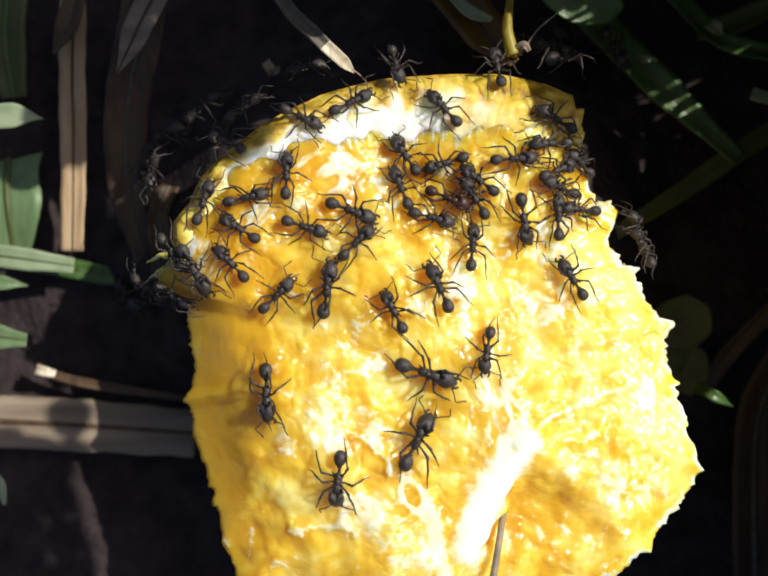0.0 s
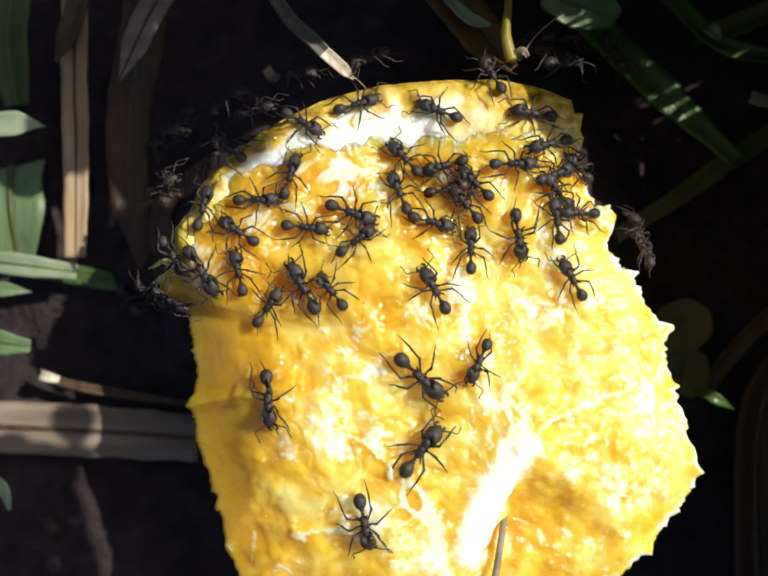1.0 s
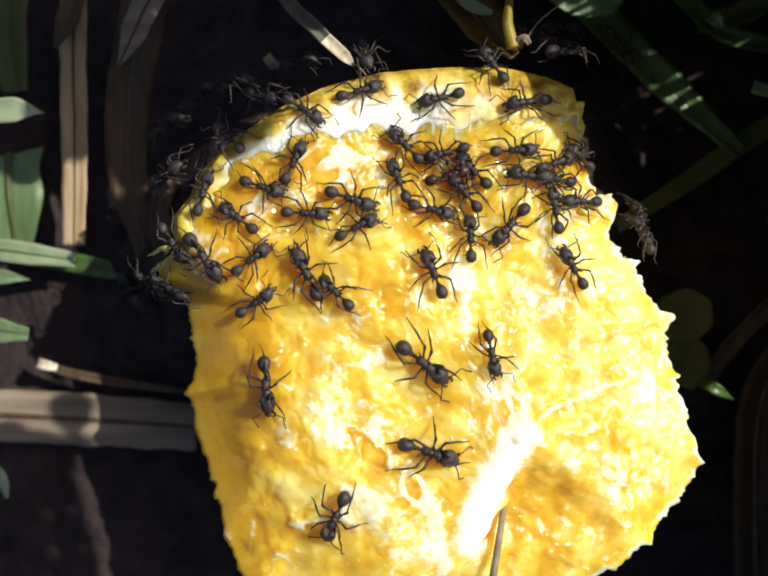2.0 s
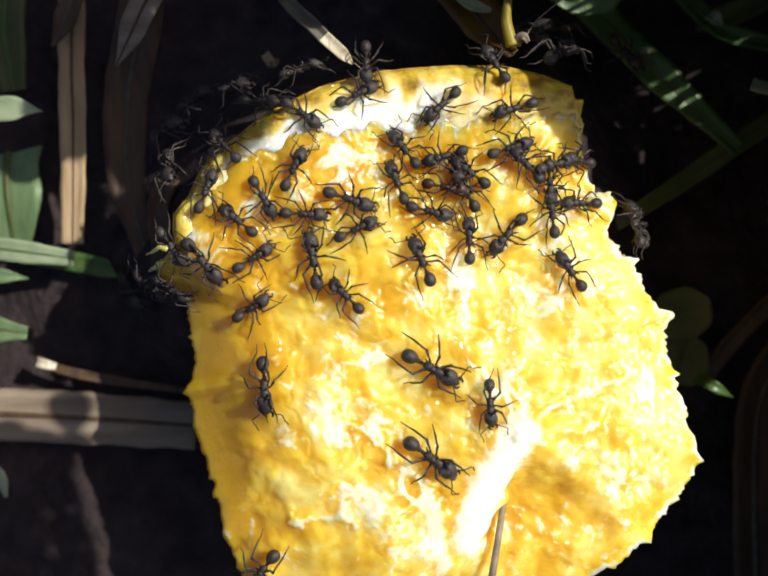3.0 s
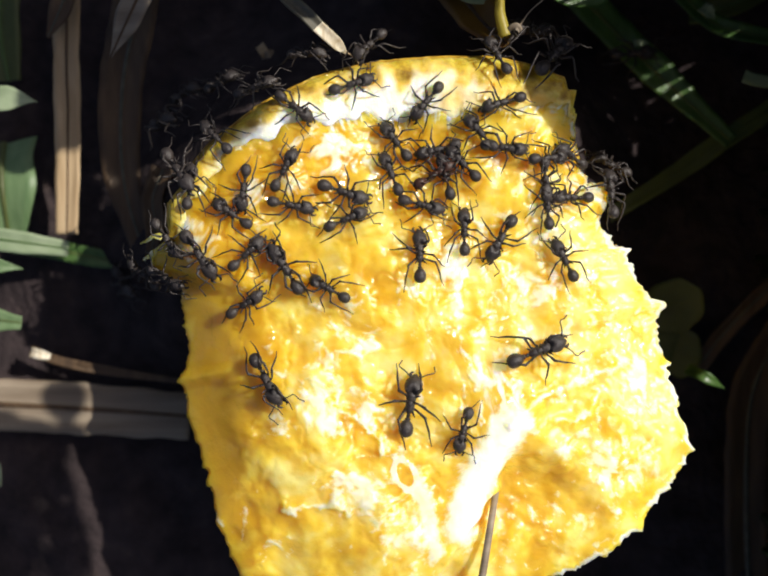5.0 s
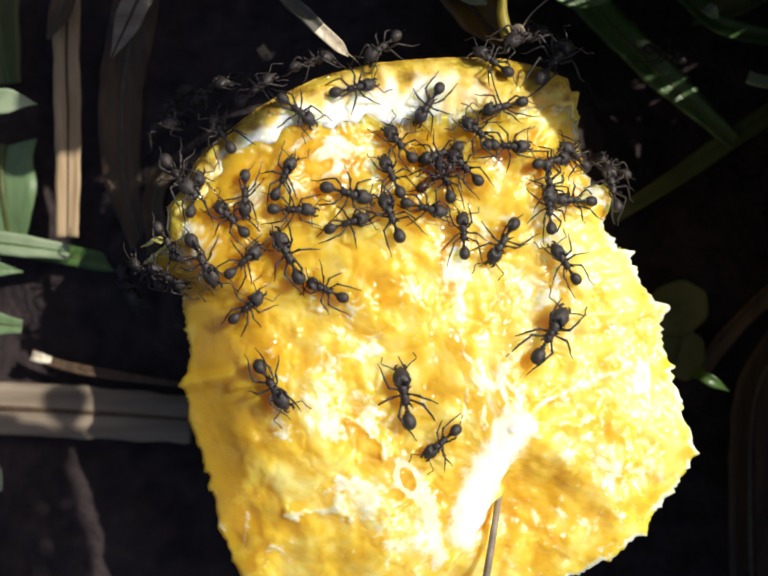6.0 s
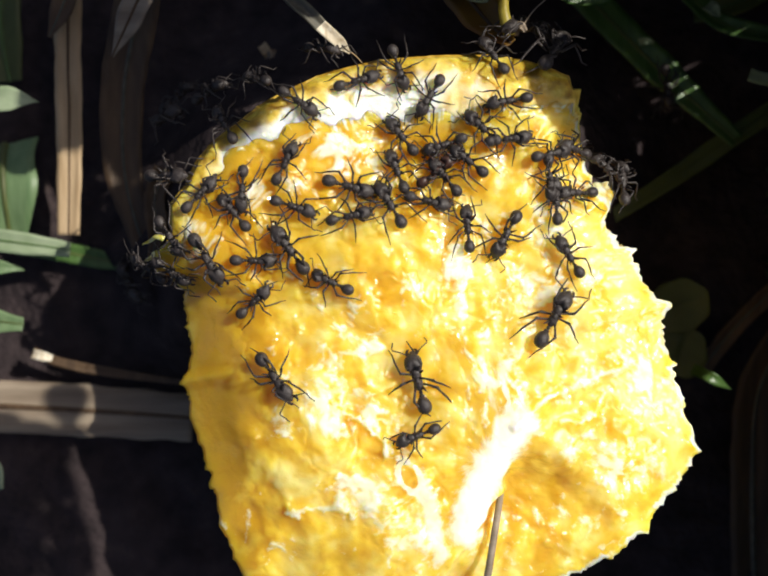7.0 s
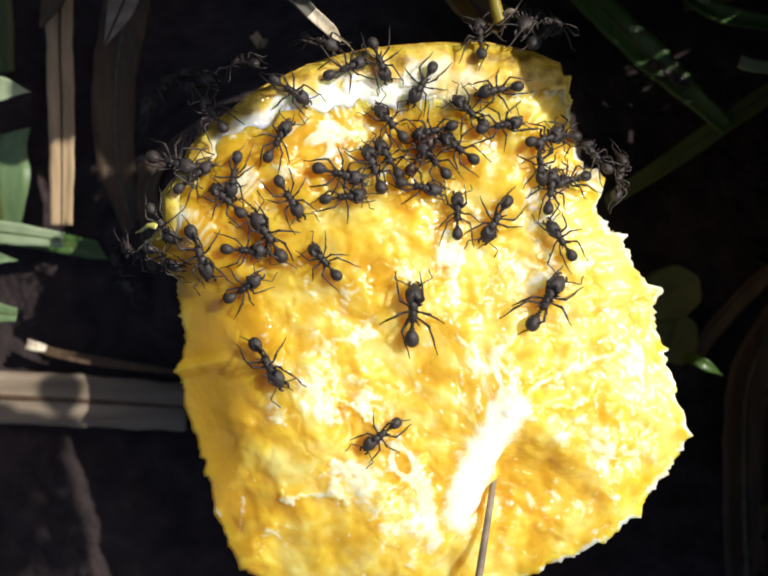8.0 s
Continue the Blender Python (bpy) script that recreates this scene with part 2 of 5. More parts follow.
def soil(x, y):
    r, th = polar(x, y)
    d = max(r - rim(th), -6.0)
    bank = 20.0 * smooth01(70, 110, th) * (1 - smooth01(182, 196, th)) + 19.0 * smooth01(10, 24, th) * (1 - smooth01(48, 75, th))
    z = bank * math.exp(-(d / 11.0) ** 2) if d > 0 else bank
    return z + 2.0 * math.sin(x * 0.11 + 0.7) * math.cos(y * 0.13) + 1.5


def support(x, y):
    r, th = polar(x, y)
    over = max(r - rim(th), 0.0)
    return fruit(x, y) if over == 0.0 else max(soil(x, y), fruit(x, y) - 0.5 * min(over, 2.5) - 2.2 * max(over - 2.5, 0.0))


def stand(x, y, reach=2.2):
    """Height and slope under an ant's feet."""
    ring = [(math.cos(a), math.sin(a)) for a in (0, 1.0472, 2.0944, 3.1416, 4.1888, 5.236)]
    hs = [support(x + reach * c, y + reach * s) for c, s in ring]
    gx = sum(h * c for h, (c, s) in zip(hs, ring)) / (3 * reach)
    gy = sum(h * s for h, (c, s) in zip(hs, ring)) / (3 * reach)
    z = 0.5 * support(x, y) + 0.5 * sum(hs) / 6
    return z, gx, gy
# end surface


def calm(x, y):
    """1 on the torn cut, towards 0 on the smooth outer skin of the segments and on the core."""
    skin = smooth01(-15, -24, x + 3 * noise.noise(Vector((x * 0.12, y * 0.12, 81)))) * (1 - smooth01(2, 12, y))
    return (1 - 0.86 * skin) * (1 - 0.85 * nearness(x, y, CORE_LINE, 3.0)) * (1 - 0.6 * smooth01(0.5, 3.0, hollow(x, y)))


def grain(x, y):
    """Relief of the torn juice sacs: smooth wet rounded floors, and scraps of torn skin standing on them."""
    wall, dome, show = cells(x, y)
    lump = noise.noise(Vector((x * 0.26 + y * 0.10, y * 0.26 - x * 0.10, 0.37)))
    small = noise.noise(Vector((x * 0.68 + y * 0.31, y * 0.68 - x * 0.31, 4.41)))
    tear = abs(noise.noise(Vector((x * 0.11 + y * 0.06 + 5 + 0.3 * small, y * 0.11 - x * 0.06 + 0.4 * lump, 7.37))))
    rise = 0.75 * dome + 0.18 * small + 0.6 * lump - 0.2 * (1 - smooth01(0.0, 0.15, tear))
    return 0.7 * fold(x, y) + 0.9 * core_rise(x, y) + calm(x, y) * rise + 0.20 * smooth01(0.35, 0.75, torn(x, y))


# where scraps of torn skin lie thick (x, y, half width, half height, weight), and where the wet sacs lie bare
SCRAPS = [(-6.0, -14.5, 5.0, 8.0, 0.75), (-1.0, -19.0, 4.0, 4.0, 0.6), (-13.5, -21.5, 2.6, 2.6, 0.5), (-3.0, -29.5, 8.0, 4.0, 0.85), (6.0, -35.0, 6.0, 5.0, 0.9),
          (11.0, 0.0, 2.2, 5.5, 0.9), (16.0, -14.0, 4.0, 6.0, 0.7), (27.5, -1.0, 4.5, 5.0, 0.5), (37.0, -15.0, 3.5, 9.0, 0.75), (33.0, -25.0, 7.0, 6.0, 0.45),
          (-4.5, 15.5, 3.5, 3.5, 0.9), (16.0, 14.0, 3.0, 2.5, 0.8), (24.0, 6.0, 4.0, 5.0, 0.6), (22.0, -33.0, 8.0, 4.0, 0.35), (28.0, -6.0, 11.0, 9.0, 0.42), (-26.3, 4.8, 2.2, 3.0, 1.2)]
BARE = [(-24.0, -14.0, 5.0, 14.0), (-2.0, -26.0, 3.5, 2.6), (4.0, 6.0, 7.0, 3.5), (23.0, -11.0, 4.0, 4.0), (29.0, -18.5, 4.0, 2.2), (7.0, -27.5, 2.8, 2.6), (-12.0, -29.0, 4.0, 4.0), (38.5, -15.5, 2.0, 3.6), (20.0, -29.0, 5.0, 4.0)]


@lru_cache(maxsize=8)
def torn(x, y):
    """How far a place is covered by pale scraps of torn skin, drawn out away from the core."""
    def heap(blobs):
        return max((b[4] if len(b) > 4 else 1.0) * math.exp(-((x - b[0]) / b[2]) ** 2 - ((y - b[1]) / b[3]) ** 2) for b in blobs)
    wob = 0.7 * noise.noise(Vector((x * 0.5, y * 0.5, 17)))
    a = Vector(along(x + wob, y - wob))
    n = 0.62 * noise.noise(a * 0.28) + 0.60 * noise.noise(a * 0.60 + Vector((3, 0, 0))) + 0.34 * noise.noise(a * 1.5 + Vector((0, 7, 0)))
    return min(max(0.22 + 0.85 * n + 0.62 * (heap(SCRAPS) - 0.18) - 0.55 * heap(BARE), 0.0), 1.0)


def core_rise(x, y):
    wob = 0.6 * noise.noise(Vector((x * 0.4, y * 0.4, 91)))
    return nearness(x + wob, y + wob, CORE_LINE, 2.4) ** 0.7


def along(x, y):
    """A frame for the streaks of the pulp, drawn out in the direction away from the core."""
    dx, dy = x - CORE_AT[0], y - CORE_AT[1]
    rho, phi = math.hypot(dx, dy), math.atan2(dy, dx) + 0.10 * noise.noise(Vector((x * 0.15, y * 0.15, 3.0)))
    wide = 6.0 + 0.75 * rho
    return wide * math.cos(phi), wide * math.sin(phi), 0.5 * rho


@lru_cache(maxsize=8)
def cells(x, y):
    """Walls and rounded floors of the torn sacs, and how boldly they show."""
    wx = 2.0 * noise.noise(Vector((x * 0.3, y * 0.3, 31))) + 0.5 * noise.noise(Vector((x * 0.9, y * 0.9, 33)))
    wy = 2.0 * noise.noise(Vector((x * 0.3, y * 0.3, 37))) + 0.5 * noise.noise(Vector((x * 0.9, y * 0.9, 39)))
    ax, ay, az = along(x + wx, y + wy)
    d = noise.voronoi(Vector((ax * 0.25, ay * 0.25, az * 0.14)))[0]
    show = smooth01(-0.2, 0.3, noise.noise(Vector((x * 0.16, y * 0.16, 23))) + 0.15 * noise.noise(Vector((x * 0.8, y * 0.8, 25))))
    return 1 - smooth01(0.01, 0.15, d[1] - d[0]), 0.45 - d[0], show


def nearness(x, y, stops, wide):
    """1 on a bent line, falling to 0 some way from it."""
    best = 1e9
    for a, b in zip(stops, stops[1:]):
        ax, ay, bx, by = a[0], a[1], b[0] - a[0], b[1] - a[1]
        f = min(max(((x - ax) * bx + (y - ay) * by) / (bx * bx + by * by), 0.0), 1.0)
        best = min(best, math.hypot(x - ax - f * bx, y - ay - f * by))
    return math.exp(-(best / wide) ** 2)


CORE_LINE = [(18.5, -20.7), (16.7, -24.0), (14.3, -27.4), (12.7, -31.0), (12.0, -35.5)]
STREAKS = [[(13.4, -11.0), (14.4, -15.5), (16.0, -21.0)], [(16.4, -12.5), (16.6, -16.0), (17.4, -20.0)], [(19.5, -15.5), (18.8, -18.5), (17.8, -21.0)]]
SIDE_LINE = [(10.9, 3.0), (11.0, -2.0), (11.2, -6.2)]
FOLDS = [[(-6.2, -16.1), (-4.6, -19.4), (-0.9, -22.0), (1.1, -24.4)], [(-12.9, -33.0), (-8.2, -32.7), (-1.6, -32.3), (3.1, -31.0), (6.4, -28.7)],
         [(18.3, -20.7), (22.3, -17.4), (27.0, -15.4), (34.3, -13.1)], [(24.3, -20.7), (28.9, -20.0), (30.6, -16.7)]]
FOOT_LINE = [(4.0, -27.4), (6.4, -31.3), (8.0, -39.3)]


@lru_cache(maxsize=8)
def fold(x, y):
    """The raised seams between segments."""
    wob = 1.3 * noise.noise(Vector((x * 0.4, y * 0.4, 71))) + 0.5 * noise.noise(Vector((x * 1.2, y * 1.2, 73)))
    return max(nearness(x + wob, y + wob, line, 0.5 + 0.6 * abs(wob)) for line in FOLDS)


def membrane(x, y, inside, th):
    """How far pale torn skin covers the pulp, with a pale rim painted for light coming through the right edge."""
    rough = noise.noise(Vector((x * 0.6, y * 0.6, 51)))
    broken = noise.noise(Vector((x * 0.45, y * 0.4, 57)))
    c = torn(x, y)
    c = max(c, nearness(x, y, CORE_LINE, 2.9 + 1.0 * rough) * 1.25 * (1 - smooth01(0.6, 2.0, hollow(x, y))), (0.75 + 0.8 * broken) * nearness(x + 0.7 * rough, y, SIDE_LINE, 0.75 + 0.4 * rough), (0.65 + 1.1 * broken) * max(nearness(x + 0.8 * rough, y, line, 0.65 + 0.5 * rough) for line in STREAKS), 0.9 * nearness(x, y, FOOT_LINE, 1.5 + 1.0 * rough))
    c = max(c, (0.65 + 0.5 * rough) * fold(x, y))
    wall, dome, show = cells(x, y)
    c = max(c, (0.42 + 0.6 * rough) * wall * (0.35 + 0.65 * show) * smooth01(-2, 16, x) * (1 - smooth01(0.6, 2.0, hollow(x, y))))
    e = eyelet(x, y)
    c = c * smooth01(0.7, 1.2, e) + 0.95 * math.exp(-((e - 1.3) / 0.25) ** 2) * (0.8 + rough)
    if skin_share(th) > 0.5:
        c = max(c, (1 - smooth01(0.0, 3.5, inside)) * (0.45 + 0.9 * noise.noise(Vector((th * 1.1, inside * 0.15, 3)))) * (1 - 0.9 * smooth01(118, 138, th)))
    else:
        # Light shining through the thin right edge, painted as a paler rim.
        c = max(c, 0.95 * (1 - smooth01(0.2, 2.0, inside)) * (0.8 + rough) * max(math.cos(radians(th)), 0.0) ** 0.5)
    return min(max(c, 0.0), 1.3)


def pale_core(x, y):
    """The white spongy core and the seams that run up from it."""
    rough = noise.noise(Vector((x * 0.6, y * 0.6, 51)))
    seams = max(nearness(x + 0.8 * rough, y, line, 0.55) for line in STREAKS + [SIDE_LINE])
    c = max(smooth01(0.35, 0.8, nearness(x, y, CORE_LINE, 2.7 + 1.2 * rough)), 0.6 * smooth01(0.5, 0.9, seams) * smooth01(-0.25, 0.2, rough))
    return c * (1 - smooth01(0.6, 2.0, hollow(x, y)))


def eyelet(x, y):
    """1 on the edge of a small oval hole in the torn skin beside the core, less inside it."""
    dx, dy = x - 3.85, y + 28.15
    u, w = dx * 0.88 + dy * 0.47, dy * 0.88 - dx * 0.47
    return math.hypot(u / 1.0, w / 1.75) + 0.15 * noise.noise(Vector((x, y, 88)))


def ripe_and_shade(x, y):
    """Deeper amber pulp towards the peel and in the hollow, paler and drier towards the torn far side; the deepening to
    the left also paints shade on the side turned from the sun.
    """
    # The strong term to the left adds painted shade to the amber tone.
    return 0.15 * hollow(x, y) + 1.1 * smooth01(2, 14, y + 4 * noise.noise(Vector((x * 0.1, y * 0.1, 61)))) + 3.0 * smooth01(-6, -25, x + 3 * noise.noise(Vector((x * 0.14, y * 0.14, 65)))) + 0.9 * (cells(x, y)[1] - 0.1) * cells(x, y)[2] + 0.9 * smooth01(-14, -30, y) * smooth01(12, 20, x) - 0.8 * smooth01(8, 30, x) * (1 - smooth01(4, 14, y))


def give(ob, name, values):
    layer = ob.data.attributes.new(name, "FLOAT", "POINT")
    layer.data.foreach_set("value", values)


# ---------------------------------------------------------------- ground
def build_ground():
    far = [120, 160, 220, 300, 420, 800, 2000, 6000, 30000, 200000, 1000000]
    side = [-f for f in reversed(far)] + [-100 + 2.0 * i for i in range(101)] + far
    verts = []
    for y in side:
        for x in side:
            near = max(abs(x), abs(y)) <= 120
            z = soil(x, y) + (1.6 * noise.noise(Vector((x * 0.15, y * 0.15, 1))) + 0.9 * noise.noise(Vector((x * 0.5, y * 0.5, 2))) if near else 0.0)
            r, th = polar(x, y)
            if r < rim(th) - 4:
                z = 0.0
            verts.append((x * MM, y * MM, z * MM))
    n = len(side)
    ob = sheet("ground", verts, grid_faces(n, n), SOIL)
    tagged(ob, "dark damp crumbly soil under the grass", "soil", kind="structure")


build_ground()


# ---------------------------------------------------------------- the orange
def build_orange():
    orange = new("orange_piece")
    orange.location = (MIDDLE[0] * MM, MIDDLE[1] * MM, 0)
    tagged(orange, "torn half orange with wet yellow pulp lying in grass", "orange")
    ox, oy = MIDDLE
    rings, segs = 175, 660

    def edge(th):
        # ragged where the pulp is torn, even where the peel is
        rag = 0.55 * noise.noise(Vector((math.cos(radians(th)) * 14, math.sin(radians(th)) * 14, 0))) \
            + 0.45 * noise.noise(Vector((math.cos(radians(th)) * 42, math.sin(radians(th)) * 42, 5)))
        rag += 2.2 * max(noise.noise(Vector((math.cos(radians(th)) * 26, math.sin(radians(th)) * 26, 9))) - 0.28, 0.0)
        rag += (0.15 + 0.9 * abs(noise.noise(Vector((math.cos(radians(th)) * 9, math.sin(radians(th)) * 9, 15))))) * abs(noise.noise(Vector((math.cos(radians(th)) * 75, math.sin(radians(th)) * 75, 13))))
        rag *= 1.0 + 0.45 * max(math.cos(radians(th + 12)), 0.0)
        return rim(th) + (rag - 0.40) * (1 - 0.85 * skin_share(th))

    def edge_of_pulp(th):
        return edge(th) - skin_share(th) * (pith_width(th) + 0.7)

    verts, cover, amber, spongy = [], [], [], []
    for i in range(rings):
        s = i / (rings - 1)
        for k in range(segs):
            th = 360.0 * k / segs
            r = edge_of_pulp(th) * s ** 0.8
            x, y = ox + r * math.cos(radians(th)), oy + r * math.sin(radians(th))
            fade = 1 - 0.5 * smooth01(0.97, 1.0, s)
            z = fruit(x, y) + grain(x, y) * fade - 0.4 * smooth01(0.985, 1.0, s)
            verts.append(((x - ox) * MM, (y - oy) * MM, z * MM))
            cover.append(membrane(x, y, edge_of_pulp(th) - r, th))
            amber.append(ripe_and_shade(x, y))
            spongy.append(pale_core(x, y))
    faces = grid_faces(rings, segs, True)
    # the torn side of the pulp, down to the peel
    drop = [(0.995, 3.0), (0.97, 7.0), (0.93, 12.0)]
    base = (rings - 1) * segs
    for j, (f, d) in enumerate(drop):
        for k in range(segs):
            th = 360.0 * k / segs
            r = edge_of_pulp(th) * f
            x, y = ox + r * math.cos(radians(th)), oy + r * math.sin(radians(th))
            wob = 0.8 * noise.noise(Vector((x * 0.7, y * 0.7, d)))
            verts.append(((x - ox + wob) * MM, (y - oy + wob) * MM, (fruit(x, y) - d) * MM))
    for j in range(len(drop)):
        for k in range(segs):
            a, b = base + j * segs + k, base + j * segs + (k + 1) % segs
            faces.append((a, b, b + segs, a + segs))
    flesh = sheet("flesh", verts, [f[::-1] for f in faces], FLESH, orange, "wet yellow-orange pulp")
    flow = flesh.data.attributes.new("flow", "FLOAT_VECTOR", "POINT")
    flow.data.foreach_set("vector", [c for v in flesh.data.vertices for c in along(v.co.x / MM + ox, v.co.y / MM + oy)])
    give(flesh, "ripe_and_shade", amber + [1.0] * (len(verts) - len(amber)))
    give(flesh, "core", spongy + [0.0] * (len(verts) - len(spongy)))
    give(flesh, "membrane", cover + [0.1] * (len(verts) - len(cover)))

    # pith: a pale rounded band between pulp and peel
    verts, white, skin, cols = [], [], [], 14
    angles = [48 + 0.5 * i for i in range(250)]
    for th in angles:
        w = (pith_width(th) + 1.2) * max(skin_share(th), 0.05)
        for c in range(cols):
            f = c / (cols - 1)
            r = edge(th) - 0.5 * skin_share(th) - w * (1 - f)
            x, y = ox + r * math.cos(radians(th)), oy + r * math.sin(radians(th))
            z = fruit(x, y) + 0.7 * math.sin(math.pi * min(0.06 + f * 0.66, 1.0)) ** 0.6 - 0.6 - 0.9 * smooth01(0.82, 1.0, f) + 0.3 * noise.noise(Vector((x * 0.5, y * 0.5, 9))) \
                + 0.12 * noise.noise(Vector((x * 1.6, y * 1.6, 2)))
            if c == 0:
                z -= 1.5
            white.append(smooth01(74, 88, th + 14 * noise.noise(Vector((x * 0.25, y * 0.25, 3)))) * (1 - 0.9 * smooth01(132, 148, th + 12 * noise.noise(Vector((x * 0.3, y * 0.3, 14)))))
                         * (1 - smooth01(0.55, 0.82, f + 0.004 * max(th - 110, 0) + 0.5 * noise.noise(Vector((x * 0.45, y * 0.45, 6))))))
            skin.append(smooth01(0.70, 0.95, f + 0.40 * smooth01(105, 142, th) + 0.45 * smooth01(84, 68, th) + 0.35 * noise.noise(Vector((x * 0.4, y * 0.4, 26)))))
            verts.append(((x - ox) * MM, (y - oy) * MM, z * MM))
    pith = sheet("pith", verts, grid_faces(len(angles), cols), PITH, orange, "thick white pith")
    give(pith, "membrane", white)
    give(pith, "rind", skin)

    # peel: lip, outside and round back
    verts = []
    prof = [(-1.4, -3.4), (-1.0, -2.3), (-0.65, -1.55), (-0.3, -1.5), (0.05, -2.1), (0.3, -3.8), (0.0, -9.0), (-2.5, -16.0), (-9.0, -25.0), (-19.0, -32.0)]
    for dr, dz in prof:
        for k in range(360):
            th = float(k)
            s = skin_share(th)
            r = edge(th) + dr * (1 + 0.7 * noise.noise(Vector((th * 0.16, 1, 2))) + 0.5 * noise.noise(Vector((th * 0.7, 5, 2)))) - 2.5 * (1 - s)
            x, y = ox + r * math.cos(radians(th)), oy + r * math.sin(radians(th))
            e = edge(th)
            top = fruit(ox + e * math.cos(radians(th)), oy + e * math.sin(radians(th))) - 5.0 * (1 - s)
            z = max(top + dz, 0.6) + 0.2 * noise.noise(Vector((x * 0.5, y * 0.5, 3)))
            verts.append(((x - ox) * MM, (y - oy) * MM, z * MM))
    faces = grid_faces(len(prof), 360, True) + [tuple((len(prof) - 1) * 360 + k for k in range(360))]
    sheet("peel", verts, faces, PEEL, orange, "orange peel with fine pores")
    return orange


def build_shreds(orange):
    """Loose rags of pulp that stick out from the torn edge."""
    rags = [([(27.6, 8.8), (29.6, 10.3), (31.3, 11.0), (31.9, 11.3)], [1.3, 1.5, 1.3, 0.5]), ([(-28.6, 3.8), (-30.6, 2.8), (-32.3, 1.9), (-33.6, 1.3)], [0.8, 0.55, 0.4, 0.15]),
            ([(-28.4, 2.4), (-30.2, 1.5), (-31.4, 0.6), (-32.0, -0.3)], [0.8, 0.5, 0.4, 0.15]),
            ([(-30.0, 4.4), (-31.2, 4.6), (-32.4, 4.0), (-33.4, 3.6)], [0.5, 0.35, 0.25, 0.1])]
    for stops, wide in rags:
        n = 14
        line = [spline([Vector((x - MIDDLE[0], y - MIDDLE[1], fruit(x, y) - 0.7)) for x, y in stops], i / (n - 1)) for i in range(n)]
        line = [p + 0.18 * Vector((noise.noise(p * 1.3), noise.noise(p * 1.3 + Vector((9, 0, 0))), noise.noise(p * 1.1 + Vector((0, 9, 0))))) for p in line]
        radii = [(spline(wide, i / (n - 1)) * (1 + 0.3 * noise.noise(p * 1.7))) * MM for i, p in enumerate(line)]
        sheet("shred", *tube_data([p * MM for p in line], radii, 10, 0, 0.45), RAG, orange, "loose rag of pale yellow pulp")


build_shreds(build_orange())


# ---------------------------------------------------------------- grass, straw and leaves
def blade(name, stops, width, mat, label, category, fold=0.25, tip=0.0, thick=0.25, wave=0.3, vein=None):
    """A grass blade or dry leaf along a line of places in millimetres: folded along its middle, with thickness, tapering at its end."""
    n, cols = 40, 7
    line = [spline([Vector(s) for s in stops], i / (n - 1)) for i in range(n)]
    top, low = [], []
    for i, p in enumerate(line):
        t = i / (n - 1)
        d = (line[min(i + 1, n - 1)] - line[max(i - 1, 0)]).normalized()
        side = d.cross(Vector((0, 0, 1)))
        side = side.normalized() if side.length > 1e-6 else Vector((1, 0, 0))
        up = side.cross(d)
        w = 0.5 * width * (1 - (1 - tip) * smooth01(0.55, 1.0, t)) * (1 + 0.08 * noise.noise(p * 0.3))
        for c in range(cols):
            f = 2 * c / (cols - 1) - 1
            q = p + side * f * w + up * (abs(f) * fold * w + wave * noise.noise(p * 0.12 + Vector((f, 0, 0))) + 0.07 * (c % 2))
            top.append(q * MM)
            low.append((q - up * thick) * MM)
    f1 = grid_faces(n, cols)
    k = n * cols
    faces = f1 + [tuple(k + i for i in reversed(f)) for f in f1]
    for i in range(n - 1):
        a, b = i * cols, (i + 1) * cols
        faces += [(a, b, k + b, k + a), (b + cols - 1, a + cols - 1, k + a + cols - 1, k + b + cols - 1)]
    faces += [(c, c + 1, k + c + 1, k + c)[::-1] for c in range(cols - 1)]
    e = (n - 1) * cols
    faces += [(e + c, e + c + 1, k + e + c + 1, k + e + c) for c in range(cols - 1)]
    ob = tagged(sheet(name, top + low, faces, mat), label, category)
    if vein:
        mid = [Vector(top[i * cols + cols // 2]) + Vector((0, 0, 0.02 * MM)) for i in range(n)]
        tube("midrib", mid, [0.07 * width * MM * (1 - 0.6 * i / n) for i in range(n)], vein, ob, "", 6)
    return ob


def stem(name, stops, r0, r1, mat, label, category):
    n = 24
    line = [spline([Vector(s) for s in stops], i / (n - 1)) * MM for i in range(n)]
    return tagged(tube(name, line, [(r0 + (r1 - r0) * i / (n - 1)) * MM for i in range(n)], mat, None, "", 10), label, category)


